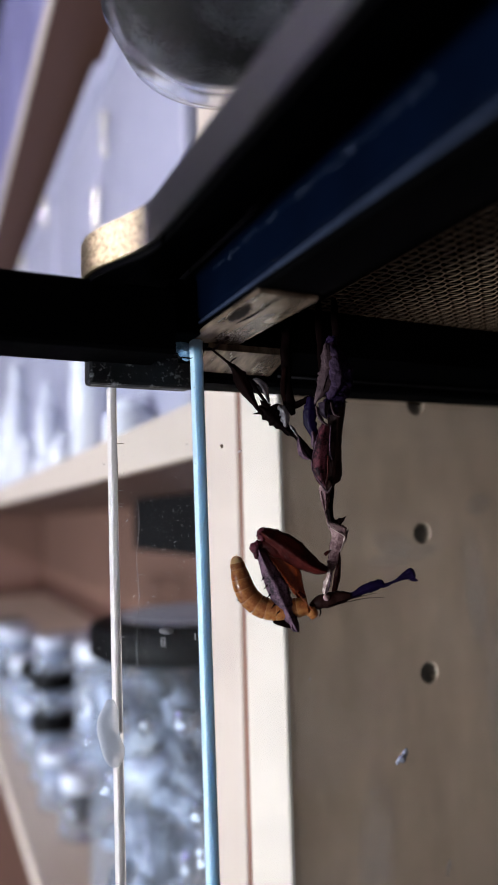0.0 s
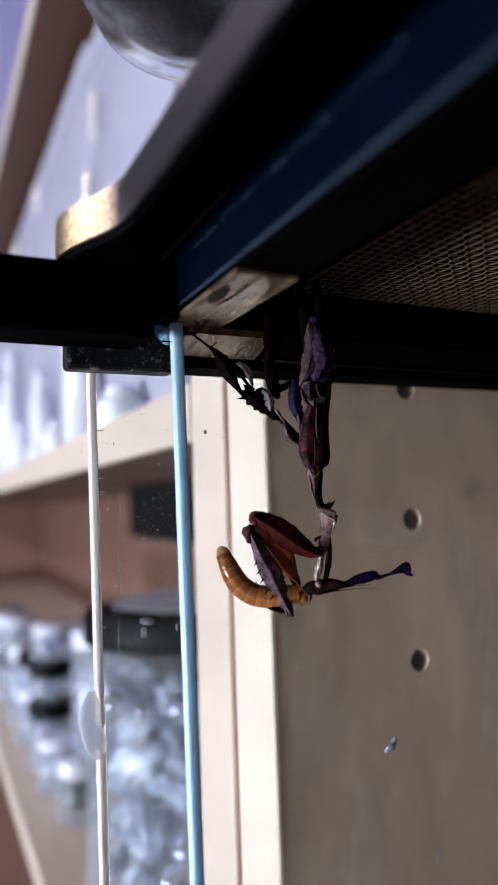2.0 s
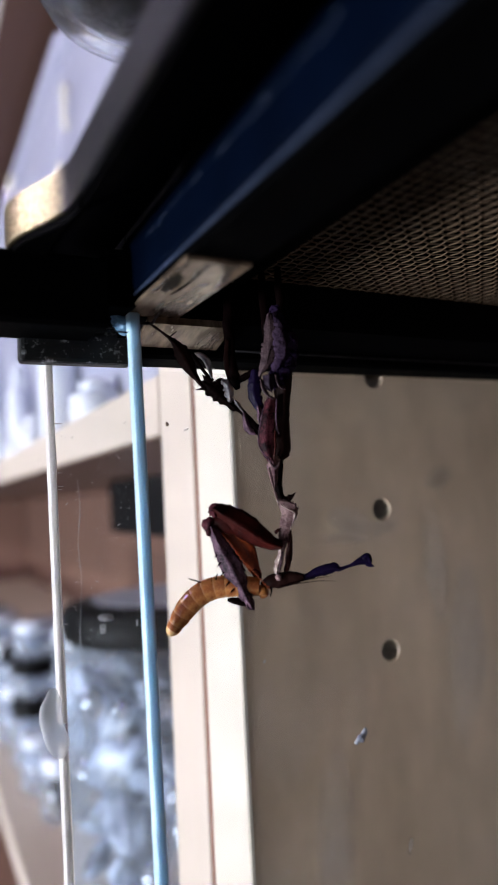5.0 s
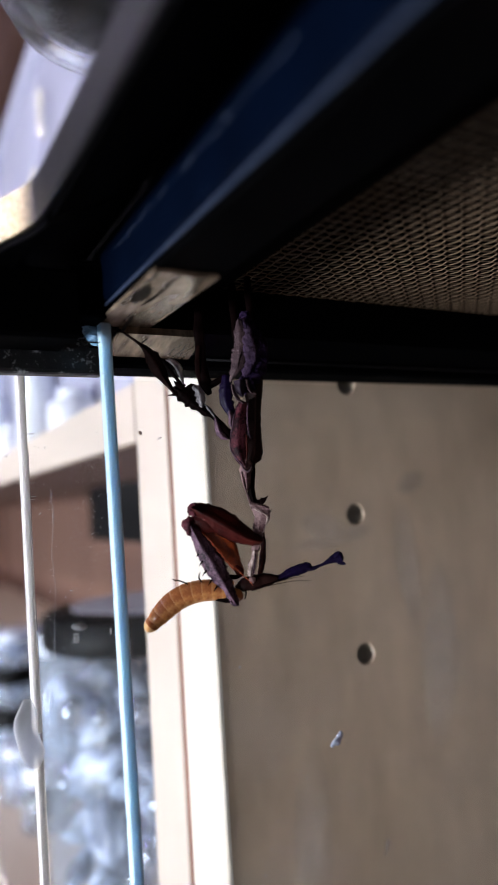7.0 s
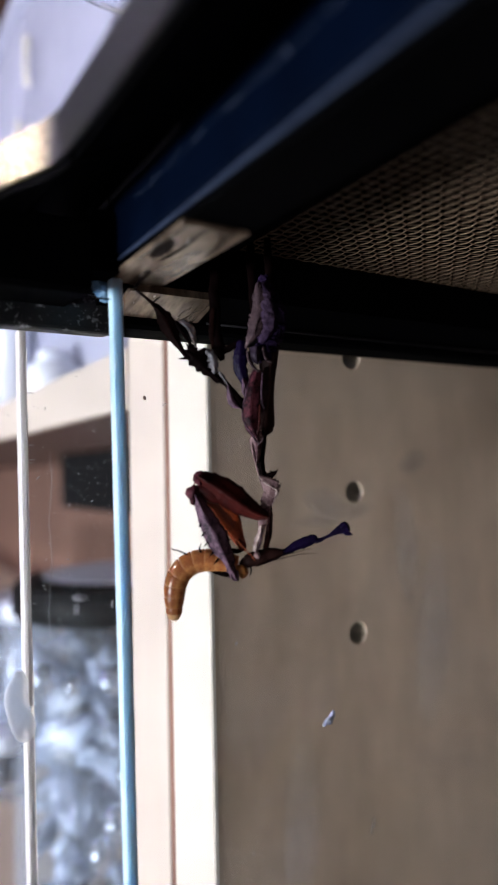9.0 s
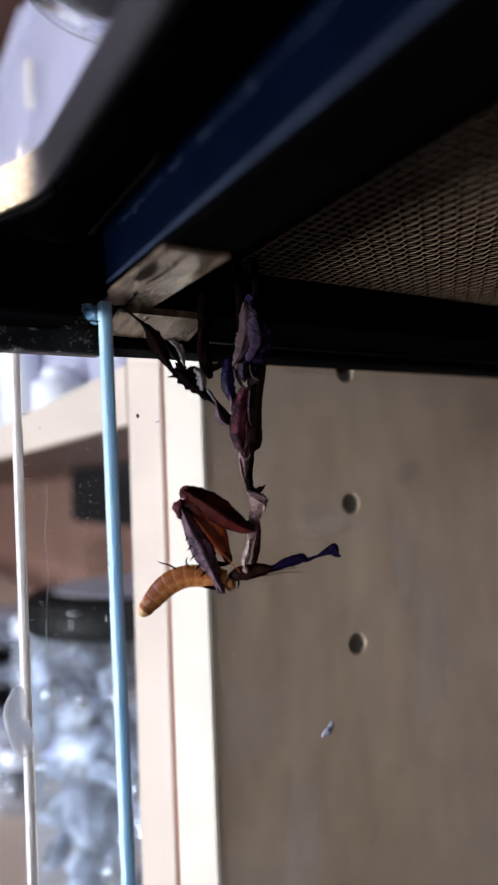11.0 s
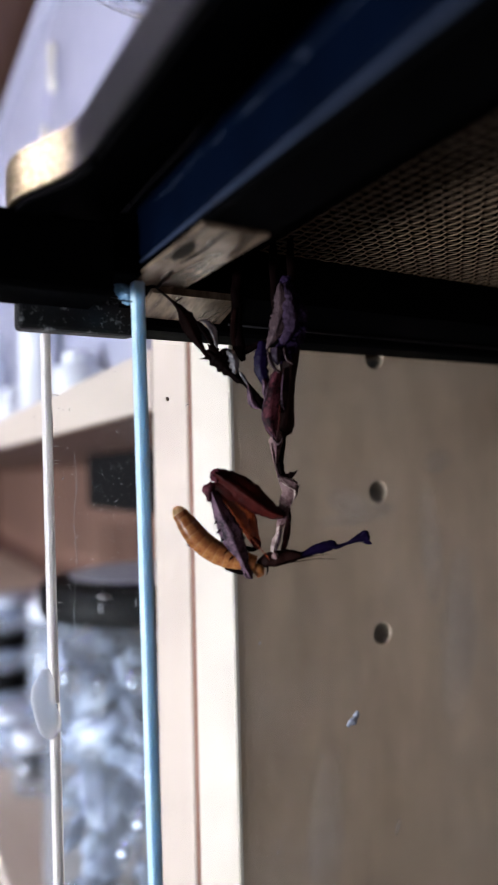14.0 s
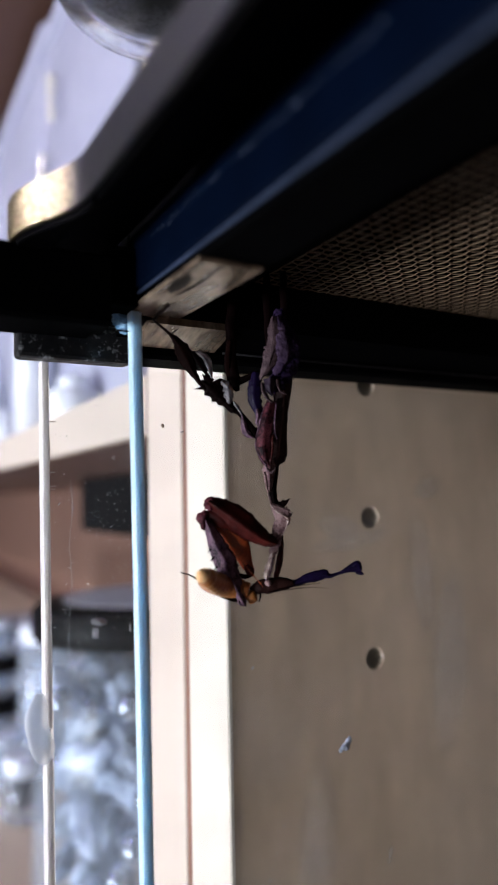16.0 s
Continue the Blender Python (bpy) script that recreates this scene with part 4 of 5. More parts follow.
def lidded_jar(x, y, z, r, h, lid_mat, label, rim=0.865, lumps=0, fill=None):
    j = thing("lidded_jar", label, "jar", pose(x, y, z), group="lidded jars")
    glass = part("body", bm_turn([(0, 0), (r * 0.9, 0), (r, r * 0.12), (r, h * (rim - 0.06)), (r * 0.9, h * rim - 0.001), (r * 0.86, h * rim - 0.001), (r * 0.95, h * (rim - 0.08)), (r * 0.95, r * 0.16), (0, r * 0.1)], 32), M_HAZY if lumps else M_THIN, j, smooth=True)
    glass.visible_shadow = False
    part("lid", bm_turn([(0, h * rim), (r * 0.97, h * rim), (r, h * rim + 0.0015), (r, h - 0.0036), (r * 0.97, h - 0.0016), (r * 0.90, h - 0.0004), (r * 0.82, h), (0, h)], 32), lid_mat, j, smooth=True)
    if lumps:
        # pale disc that paints the reflection on the black lid top
        part("lid_reflection", bm_turn([(0, h + 0.0003), (r * 0.72, h + 0.0003), (r * 0.74, h + 0.0010), (r * 0.70, h + 0.0016), (0, h + 0.0016)], 32), M_LIDGREY, j, "pale disc drawn in for the reflection on the lid top")
    else:
        part("content", bm_crumpled(r * 0.80, r * 0.3, h * 0.78, x + y), fill or M_FILL, j, "dark brown filling" if fill else "crumpled clear film")
    pick = random.Random(11)
    for k in range(lumps):
        a, d = 2.4 * k, r * pick.uniform(0.35, 0.72)
        lr, lz = r * pick.uniform(0.10, 0.22), h * (0.08 + 0.74 * k / lumps)
        lump = part("film_lump", bm_crumpled(lr, -lr * pick.uniform(1.4, 3.0), lr * pick.uniform(1.4, 3.0), pick.random() * 3), pick.choice((M_SACK, M_SACK, M_FILL)), j, "crumpled glossy film", smooth=True)
        lump.matrix_basis = pose(d * math.cos(a), d * math.sin(a), lz, pick.uniform(-70, 70), pick.uniform(-70, 70), 0)
    # mirror balls added behind the glass to throw bright glints
    for k in range(lumps // 3 or 4):
        a = math.radians(pick.uniform(175, 290))
        glint_ob = bmesh.new()
        bmesh.ops.create_icosphere(glint_ob, subdivisions=3, radius=r * pick.uniform(0.07, 0.15) * (1 if lumps else 1.4))
        bmesh.ops.scale(glint_ob, vec=(1, 1, pick.uniform(1.0, 2.0)), verts=glint_ob.verts)
        glint_ob = part("glint_ball", glint_ob, M_GLINTBALL, j, "mirror ball added to give the jar a glint", smooth=True)
        glint_ob.matrix_basis = pose(r * 0.80 * math.cos(a), r * 0.80 * math.sin(a), h * pick.uniform(0.10, 0.80), pick.uniform(-25, 25), pick.uniform(-25, 25), 0)
    return j


LOW = 0.0222
lidded_jar(0.136, 0.352, LOW, 0.053, 0.165, M_LIDBLACK, "large clear jar of crumpled film with a flat black lid", 0.90, 60)
for x, y, z, r, h, lm, rim in ((0.108, 0.572, 0, 0.0165, 0.042, M_LIDGREY, 0.80), (0.113, 0.628, 0, 0.0205, 0.056, M_LIDBLACK, 0.76), (0.113, 0.628, 0.0565, 0.0195, 0.031, M_LIDBLACK, 0.62), (0.114, 0.629, 0.088, 0.0185, 0.030, M_LIDGREY, 0.72),
                               (0.110, 0.695, 0, 0.020, 0.052, M_LIDGREY, 0.80), (0.111, 0.695, 0.0525, 0.019, 0.033, M_LIDBLACK, 0.60), (0.111, 0.760, 0, 0.021, 0.080, M_LIDGREY, 0.82), (0.112, 0.840, 0, 0.021, 0.060, M_LIDBLACK, 0.75), (0.112, 0.840, 0.0605, 0.020, 0.034, M_LIDGREY, 0.75),
                               (0.114, 0.920, 0, 0.022, 0.090, M_LIDGREY, 0.82), (0.116, 1.01, 0, 0.022, 0.084, M_LIDBLACK, 0.80), (0.137, 0.560, 0, 0.021, 0.122, M_LIDGREY, 0.88), (0.158, 0.640, 0, 0.022, 0.110, M_LIDGREY, 0.88), (0.158, 0.74, 0, 0.022, 0.10, M_LIDGREY, 0.88)):
    lidded_jar(x, y, LOW + z, r, h, lm, "clear jar with a flat black screw lid" if lm is M_LIDBLACK else "clear jar with a pale grey lid", rim)
lidded_jar(0.112, 0.515, LOW, 0.0155, 0.0435, M_LIDGREY, "small jar of dark brown filling with a pale lid", 0.72, 0, M_SOIL)
crate = thing("black_box", "matt black box fixed under the shelf", "box", pose(0.165, 0.42, 0.2535))
part("body", bm_box(0, 0.06, 0, 0.15, -0.042, 0, 0.003), M_BOX, crate)

# ---- the leaf mantis, hanging head down from the screen ----
MANTIS_POSE = pose(0.07088, 0.10927, 0.25718, 2.727, 2.046, -29.122)
mantis = thing("mantis", "dark brown-purple leaf mantis hanging head down, eating a larva", "mantis", MANTIS_POSE)


def limb(name, spine, material, flat=0.6, parent=None, label="", rough=0.25, ridge=0.0, sub=5, seg=12, freq=0.9):
    return part(name, bm_limb([(*p, r) for p, r in spine], flat, sub, seg, rough, ridge, freq), material, parent or mantis, label, smooth=True)


def blade(name, spine, material, parent=None, label="", thick=0.15, cup=0.2, ragged=0.3, freq=1.4):
    return part(name, bm_blade([(*p, a, b) for p, a, b in spine], thick, cup, ragged, freq=freq), material, parent or mantis, label, smooth=True)


limb("abdomen", [((0.06, 1.20, 11.00), 0.50), ((0.22, 0.90, 9.00), 1.01), ((0.92, 0.50, 6.57), 1.55), ((1.63, 0.20, 4.05), 1.92), ((1.34, 0.20, 1.86), 1.92), ((0.42, 0.10, -0.15), 1.55), ((-0.59, 0.00, -1.70), 1.19), ((-1.05, 0.20, -2.85), 0.64)], M_VIOLET, 0.55, label="fuzzy grey abdomen with the lamp's violet in its colour", rough=0.75, freq=1.7, seg=18, sub=7)
blade("abdomen_flap", [((-1.10, -0.90, 9.20), 0.25, 0.50), ((-1.10, -1.40, 7.10), 0.75, 1.25), ((-1.05, -1.60, 5.00), 1.05, 1.55), ((-1.15, -1.90, 3.00), 1.37, 1.28), ((-1.74, -1.80, 1.05), 1.10, 0.82), ((-2.56, -1.50, -0.51), 0.55, 0.27), ((-2.92, -1.30, -1.20), 0.09, 0.09)], M_FLAP, label="pale mauve flap along the abdomen", cup=0.15, ragged=0.35, freq=2.2)
limb("abdomen_ridge", [((-0.40, -0.40, 9.40), 0.45), ((0.00, -0.90, 7.20), 0.95), ((0.35, -1.30, 5.00), 1.15), ((0.40, -1.40, 3.00), 1.25), ((0.00, -1.30, 1.20), 1.00), ((-0.60, -1.10, -0.30), 0.40)], M_RIDGE, 0.5, label="grey-violet hairy ridge", rough=0.35, freq=1.4, seg=16, sub=6)
blade("flap_crease", [((-0.74, -2.40, 3.63), 0.07, 0.07), ((-1.10, -2.50, 2.55), 0.13, 0.13), ((-1.38, -2.40, 1.50), 0.11, 0.11), ((-1.56, -2.30, 0.80), 0.03, 0.03)], M_DARK, thick=0.1, ragged=0.5, freq=3.0)
blade("back_body", [((1.45, 1.50, 0.95), 1.55, 0.91), ((1.25, 1.50, -2.00), 1.83, 1.10), ((1.04, 1.50, -5.67), 1.83, 0.82), ((0.84, 1.50, -8.43), 1.74, 0.91), ((0.55, 1.40, -10.46), 1.65, 1.19), ((0.44, 1.20, -12.29), 1.65, 1.37), ((0.16, 1.00, -13.58), 1.28, 1.37), ((-0.04, 0.70, -14.67), 0.55, 0.64), ((0.05, 0.50, -15.40), 0.37, 0.37)], M_BROWN, thick=0.5, ragged=0.10)
blade("back_spur", [((1.81, 1.20, -0.20), 0.27, 0.27), ((2.26, 1.10, -0.49), 0.18, 0.18), ((2.71, 1.00, -0.69), 0.04, 0.04)], M_BROWN)
blade("wing", [((-1.06, -0.50, -4.37), 0.64, 0.73), ((-1.52, -0.70, -5.83), 0.91, 1.19), ((-1.89, -0.90, -7.64), 1.10, 1.55), ((-2.18, -1.00, -9.89), 1.19, 1.55), ((-2.28, -1.00, -11.69), 1.19, 1.55), ((-1.93, -0.90, -13.22), 1.10, 1.19), ((-1.40, -0.70, -14.48), 0.73, 0.73), ((-1.04, -0.50, -15.38), 0.18, 0.27)], M_WING, label="folded maroon wing", thick=0.3, cup=0.35, ragged=0.12, freq=2.2)
blade("wing_rim", [((-1.78, -1.50, -4.82), 0.07, 0.07), ((-2.60, -1.70, -6.97), 0.10, 0.10), ((-3.24, -1.80, -9.92), 0.11, 0.11), ((-3.43, -1.80, -11.97), 0.10, 0.10), ((-2.64, -1.70, -13.58), 0.11, 0.11), ((-1.49, -1.40, -14.93), 0.09, 0.09)], M_PURPLE, thick=0.08, cup=0, ragged=0.7, freq=3.0)
blade("wing_rim", [((-0.26, -1.20, -4.80), 0.07, 0.07), ((-0.45, -1.50, -7.24), 0.10, 0.10), ((-0.38, -1.50, -9.48), 0.12, 0.12), ((-0.03, -1.30, -10.55), 0.07, 0.07)], M_PURPLE, thick=0.08, cup=0, ragged=0.7, freq=3.0)
blade("wing_fold", [((-0.74, -1.30, -9.92), 0.11, 0.16), ((-0.75, -1.40, -11.71), 0.13, 0.20), ((-0.85, -1.30, -13.50), 0.11, 0.18), ((-1.04, -1.00, -14.84), 0.05, 0.05)], M_MAROON, thick=0.1, cup=0.3, ragged=0.4)
blade("body_lobe", [((-2.74, -1.60, -1.60), 0.14, 0.27), ((-2.48, -2.00, -3.07), 0.18, 0.46), ((-1.86, -2.20, -4.17), 0.14, 0.46), ((-1.06, -2.10, -4.78), 0.07, 0.18), ((-0.71, -2.00, -4.87), 0.03, 0.03)], M_FLAP, ragged=0.4, freq=2.5, cup=0.5)
blade("body_lobe", [((-0.23, -1.60, -0.99), 0.18, 0.27), ((-0.07, -2.00, -2.20), 0.14, 0.27), ((0.28, -2.10, -3.01), 0.09, 0.23), ((1.00, -1.90, -3.35), 0.07, 0.09), ((1.35, -1.80, -3.43), 0.02, 0.02)], M_FLAP, ragged=0.4, freq=2.5, cup=0.5)
blade("body_lobe", [((-1.31, -1.40, -0.96), 0.91, 0.91), ((-1.40, -1.70, -2.15), 1.01, 0.91), ((-1.23, -1.50, -3.03), 0.73, 0.64), ((-1.06, -1.20, -3.54), 0.27, 0.27)], M_DUSK, thick=0.4, ragged=0.3, cup=0.4)
blade("side_lobe", [((-3.74, -0.50, 0.17), 0.46, 0.73), ((-3.75, -0.70, -1.12), 0.82, 1.10), ((-3.93, -0.80, -2.40), 1.01, 1.28), ((-3.85, -0.80, -4.02), 1.10, 1.19), ((-3.41, -0.60, -5.45), 0.82, 0.91), ((-2.97, -0.40, -6.52), 0.64, 0.64), ((-3.17, -0.20, -7.77), 0.27, 0.55), ((-2.90, -0.10, -8.58), 0.05, 0.05)], M_NIGHT, ragged=0.2, freq=1.8)
blade("side_lobe", [((-3.32, -0.90, -5.83), 0.18, 0.27), ((-3.15, -1.00, -6.92), 0.37, 0.46), ((-3.24, -0.90, -7.99), 0.27, 0.37), ((-2.98, -0.70, -8.89), 0.05, 0.05)], M_PURPLE, ragged=0.5, freq=2.5)
blade("thorax", [((-1.13, -0.50, -13.94), 1.10, 1.01), ((-1.13, -0.60, -15.38), 1.10, 1.10), ((-1.05, -0.50, -16.65), 1.01, 0.82), ((-1.06, -0.30, -17.92), 0.64, 0.55), ((-1.07, -0.20, -19.00), 0.27, 0.37)], M_MAUVE, thick=0.25, ragged=0.35, cup=0.6, freq=2.6)
blade("thorax_fold", [((-2.11, -0.90, -14.12), 0.09, 0.14), ((-1.49, -1.10, -15.38), 0.11, 0.18), ((-0.78, -1.20, -16.10), 0.09, 0.27), ((-0.33, -1.10, -15.56), 0.05, 0.14), ((-0.14, -1.00, -15.03), 0.03, 0.03)], M_FLAP, thick=0.1, ragged=0.5, freq=3.0)
blade("thorax_edge", [((-1.95, -0.60, -15.92), 0.14, 0.18), ((-1.69, -0.60, -17.36), 0.11, 0.23), ((-1.34, -0.50, -18.99), 0.09, 0.20), ((-0.90, -0.60, -20.61), 0.09, 0.23), ((-0.55, -0.80, -22.04), 0.07, 0.27)], M_MAUVE, thick=0.12, ragged=0.4, freq=2.6)
blade("thorax_back", [((0.14, 0.50, -14.86), 0.37, 0.27), ((0.04, 0.60, -16.22), 0.46, 0.37), ((-0.24, 0.60, -17.77), 0.64, 0.46), ((-0.34, 0.50, -19.40), 0.73, 0.55), ((-0.08, 0.40, -20.67), 0.82, 0.55), ((0.46, 0.30, -21.58), 0.91, 0.82), ((1.00, 0.20, -22.30), 0.73, 0.46), ((1.35, 0.10, -22.84), 0.18, 0.18)], M_DARK, thick=0.25, ragged=0.08)
blade("thorax_hook", [((0.28, -0.30, -21.03), 0.37, 0.46), ((1.01, -0.50, -21.23), 0.37, 0.75), ((1.55, -0.50, -21.00), 0.23, 0.85), ((1.95, -0.50, -20.60), 0.09, 0.40), ((2.35, -0.50, -20.00), 0.03, 0.04)], M_DARK, thick=0.2, ragged=0.1)
blade("pronotum", [((-0.81, -0.50, -20.98), 0.09, 0.20), ((-0.19, -0.70, -21.87), 0.40, 1.10), ((0.44, -0.80, -22.76), 0.70, 1.90), ((0.88, -0.95, -23.46), 1.05, 1.75), ((0.87, -0.95, -24.40), 1.15, 1.05), ((0.66, -0.85, -25.60), 1.15, 0.65), ((0.14, -0.70, -27.44), 1.00, 0.75), ((-0.23, -0.60, -28.71), 0.70, 0.60), ((-0.42, -0.50, -29.80), 0.37, 0.37)], M_MAUVE, label="leaf-like mauve neck shield", thick=0.10, cup=0.04, ragged=0.22, freq=2.6)
blade("pronotum_rim", [((-0.95, -1.00, -21.10), 0.06, 0.08), ((0.05, -1.20, -22.10), 0.08, 0.12), ((1.10, -1.25, -22.75), 0.08, 0.14), ((2.00, -1.20, -23.40), 0.07, 0.16), ((1.70, -1.15, -24.60), 0.06, 0.13), ((1.20, -1.05, -26.00), 0.05, 0.08)], M_PALE, thick=0.1, cup=0, ragged=0.5, freq=3.0)
blade("pronotum_tip", [((1.42, -0.80, -23.31), 0.46, 0.37), ((1.96, -0.80, -22.95), 0.37, 0.27), ((2.42, -0.70, -22.69), 0.23, 0.18), ((2.78, -0.60, -22.25), 0.04, 0.04)], M_FLAP, ragged=0.4, freq=2.5)
blade("pronotum_tip", [((1.78, -0.90, -23.48), 0.23, 0.23), ((2.04, -1.00, -24.01), 0.18, 0.27), ((1.95, -0.90, -24.38), 0.07, 0.07)], M_PALE, ragged=0.3)
blade("pronotum_back", [((1.16, 0.40, -25.94), 0.18, 0.18), ((1.24, 0.50, -27.41), 0.37, 0.27), ((1.14, 0.60, -28.87), 0.55, 0.37), ((0.95, 0.60, -30.33), 0.64, 0.46), ((0.67, 0.50, -31.67), 0.55, 0.46), ((0.38, 0.30, -32.82), 0.46, 0.37), ((0.29, 0.20, -33.34), 0.18, 0.18)], M_MAROON, thick=0.3, ragged=0.12)
blade("neck", [((-0.41, -0.90, -28.85), 0.27, 0.37), ((-0.51, -1.00, -29.91), 0.46, 0.55), ((-0.79, -1.00, -30.98), 0.64, 0.64), ((-1.15, -0.90, -32.07), 0.64, 0.73), ((-1.25, -0.80, -32.89), 0.46, 0.55), ((-1.34, -0.70, -33.27), 0.18, 0.18)], M_PALE, thick=0.25, ragged=0.4, freq=2.8, cup=0.5)
blade("neck_fold", [((-0.24, -1.20, -29.35), 0.07, 0.11), ((-0.43, -1.40, -30.75), 0.09, 0.15), ((-0.71, -1.30, -32.01), 0.07, 0.13), ((-0.89, -1.10, -32.76), 0.04, 0.04)], M_PURPLE, thick=0.1, ragged=0.5, freq=3.0)
blade("neck_spur", [((-1.30, -0.90, -26.42), 0.37, 0.27), ((-0.85, -1.00, -26.06), 0.23, 0.23), ((-0.30, -1.00, -25.70), 0.05, 0.05)], M_MAROON, thick=0.2)

# forelegs: all pieces hang on the upper joint
JOINT = ((-0.64, -1.20, -26.34))
fore = blade("foreleg", [((0.24, -1.20, -27.14),0.69,0.57), ((-1.36, -1.40, -26.67),1.15,1.15), ((-3.57, -1.50, -25.42),1.84,1.72), ((-5.78, -1.60, -23.91),2.18,2.07), ((-8.25, -1.60, -22.23),1.84,1.84), ((-9.85, -1.60, -21.17),1.15,1.03), ((-10.64, -1.60, -20.73),0.57,0.57)], M_MAROON, None, "dark maroon raptorial foreleg", thick=1.0, cup=0.1, ragged=0.12)
limb("femur", [((-10.90, -0.60, -23.28),0.7), ((-8.68, -0.40, -24.37),1.5), ((-6.72, -0.20, -26.36),1.95), ((-5.47, -0.10, -28.52),1.65), ((-4.49, 0.00, -30.51),1.05), ((-3.77, 0.00, -32.03),0.7), ((-3.59, 0.00, -32.84),0.3)], M_RUST, 0.3, fore, "rust-orange inner foreleg", rough=0.15)
limb("femur_edge", [((-11.28, -1.40, -23.04),0.7), ((-9.14, -1.60, -23.47),1.25), ((-7.02, -1.50, -24.27),1.1), ((-5.44, -1.20, -25.45),0.4)], M_MAROON, 0.4, fore, rough=0.15)
limb("femur_tip", [((-4.56, -0.50, -30.97),0.4), ((-3.85, -0.60, -31.85),0.7), ((-3.58, -0.50, -32.58),0.45)], M_MAROON, 0.5, fore, rough=0.2)
limb("knee", [((-9.66, -1.70, -20.54),0.5), ((-10.63, -1.70, -21.07),0.85), ((-10.72, -1.70, -22.13),0.6)], M_WING, 0.9, fore, rough=0.5, freq=1.6)
limb("knee", [((-10.91, -1.60, -22.50),0.5), ((-11.61, -1.70, -23.55),0.9), ((-10.99, -1.70, -24.87),0.8)], M_WING, 0.9, fore, rough=0.5, freq=1.6)
blade("tibia", [((-10.96, -2.00, -23.70),0.55,0.55), ((-10.15, -2.20, -25.62),0.99,1.10), ((-9.09, -2.40, -27.88),1.43,1.54), ((-7.85, -2.50, -30.15),1.76,1.76), ((-6.72, -2.40, -32.44),1.50,1.35), ((-5.67, -2.20, -34.76),1.05,1.0), ((-4.88, -2.00, -36.38),0.88,0.66), ((-4.36, -2.00, -37.09),0.11,0.11)], M_PURPLE, fore, "spiny purple-grey lower foreleg", thick=0.55, cup=0.15, ragged=0.25, freq=2.4)
for p in ((-9.53, -2.40, -29.46), (-9.09, -2.40, -31.04), (-8.29, -2.50, -32.60), (-9.97, -2.30, -28.07), (-7.50, -2.50, -33.65)):
    limb("spine", [(p, 0.17), ((p[0] - 0.35, p[1] - 0.2, p[2] - 0.35), 0.10), ((p[0] - 0.65, p[1] - 0.3, p[2] - 0.75), 0.03)], M_DARK, 1.0, fore, rough=0, seg=6, sub=3)
for i in range(12):
    u = i / 11
    p = (-6.3 + 4.1 * u, -2.2, -28.9 - 4.4 * u)
    limb("spine", [(p, 0.09), ((p[0] + 0.2, p[1], p[2] - 0.35), 0.06), ((p[0] + 0.4, p[1], p[2] - 0.75), 0.02)], M_RUST, 1.0, fore, rough=0, seg=5, sub=2)
limb("tarsus", [((-5.42, -1.80, -36.07),0.6), ((-7.02, -1.60, -35.85),0.65), ((-8.62, -1.40, -35.53),0.3)], M_DARK, 0.7, fore, rough=0.25)
limb("tarsus", [((-5.41, -2.20, -35.47),0.3), ((-5.23, -2.20, -36.61),0.22), ((-4.35, -2.20, -37.14),0.06)], M_DARK, 1.0, fore, rough=0.1, seg=7)
limb("tarsus", [((-3.68, -0.20, -32.45),0.35), ((-4.56, -0.60, -32.74),0.4), ((-5.63, -0.80, -32.53),0.3), ((-5.09, -0.80, -33.24),0.1)], M_DARK, 0.8, fore, rough=0.2, seg=8)
limb("tarsus", [((-11.27, -1.50, -33.74),0.10), ((-12.32, -1.60, -33.11),0.13), ((-13.56, -1.60, -32.49),0.11), ((-14.37, -1.50, -32.33),0.10), ((-14.90, -1.50, -32.06),0.05)], M_DARK, 1.0, fore, rough=0.1, seg=6)
limb("tarsus", [((-10.00, -1.90, -32.88),0.12), ((-10.43, -2.00, -32.16),0.12), ((-10.17, -2.00, -31.28),0.04)], M_DARK, 1.0, fore, rough=0, seg=6)

# head, turned by its own part
HEAD = ((-1.35, -0.60, -34.17))
head = limb("head", [((-3.67, -0.80, -34.84),0.5), ((-2.95, -0.80, -34.49),0.95), ((-1.71, -0.70, -34.24),1.2), ((-0.10, -0.60, -33.99),1.25), ((1.51, -0.50, -33.83),1.0), ((3.12, -0.40, -33.76),0.55)], M_BROWN, 0.8, label="narrow dark head", rough=0.2)
blade("crown", [((1.87, -0.40, -33.93),0.7,0.6), ((3.66, -0.40, -33.67),0.55,0.5), ((5.09, -0.40, -33.13),0.7,0.8), ((6.70, -0.40, -32.68),0.8,0.9), ((8.13, -0.40, -32.41),0.7,0.85), ((9.02, -0.40, -32.59),0.35,0.4), ((10.46, -0.30, -32.16),0.25,0.25), ((11.54, -0.30, -31.80),0.35,0.45), ((12.61, -0.30, -31.45),0.55,0.9), ((13.51, -0.30, -31.36),0.9,1.15), ((13.95, -0.30, -31.45),1.0,0.6), ((14.13, -0.30, -31.54),0.7,0.2)], M_NIGHT, head, "leafy night-blue crown process", thick=0.2, cup=0.25, ragged=0.2)
limb("crown_tip", [((12.79, -0.30, -31.18),0.3), ((13.33, -0.30, -30.64),0.3), ((13.51, -0.30, -30.28),0.06)], M_NIGHT, 0.4, head, rough=0.1, seg=8)
limb("crown_tip", [((13.15, -0.30, -31.89),0.3), ((14.04, -0.30, -32.16),0.3), ((14.49, -0.30, -32.34),0.06)], M_NIGHT, 0.4, head, rough=0.1, seg=8)
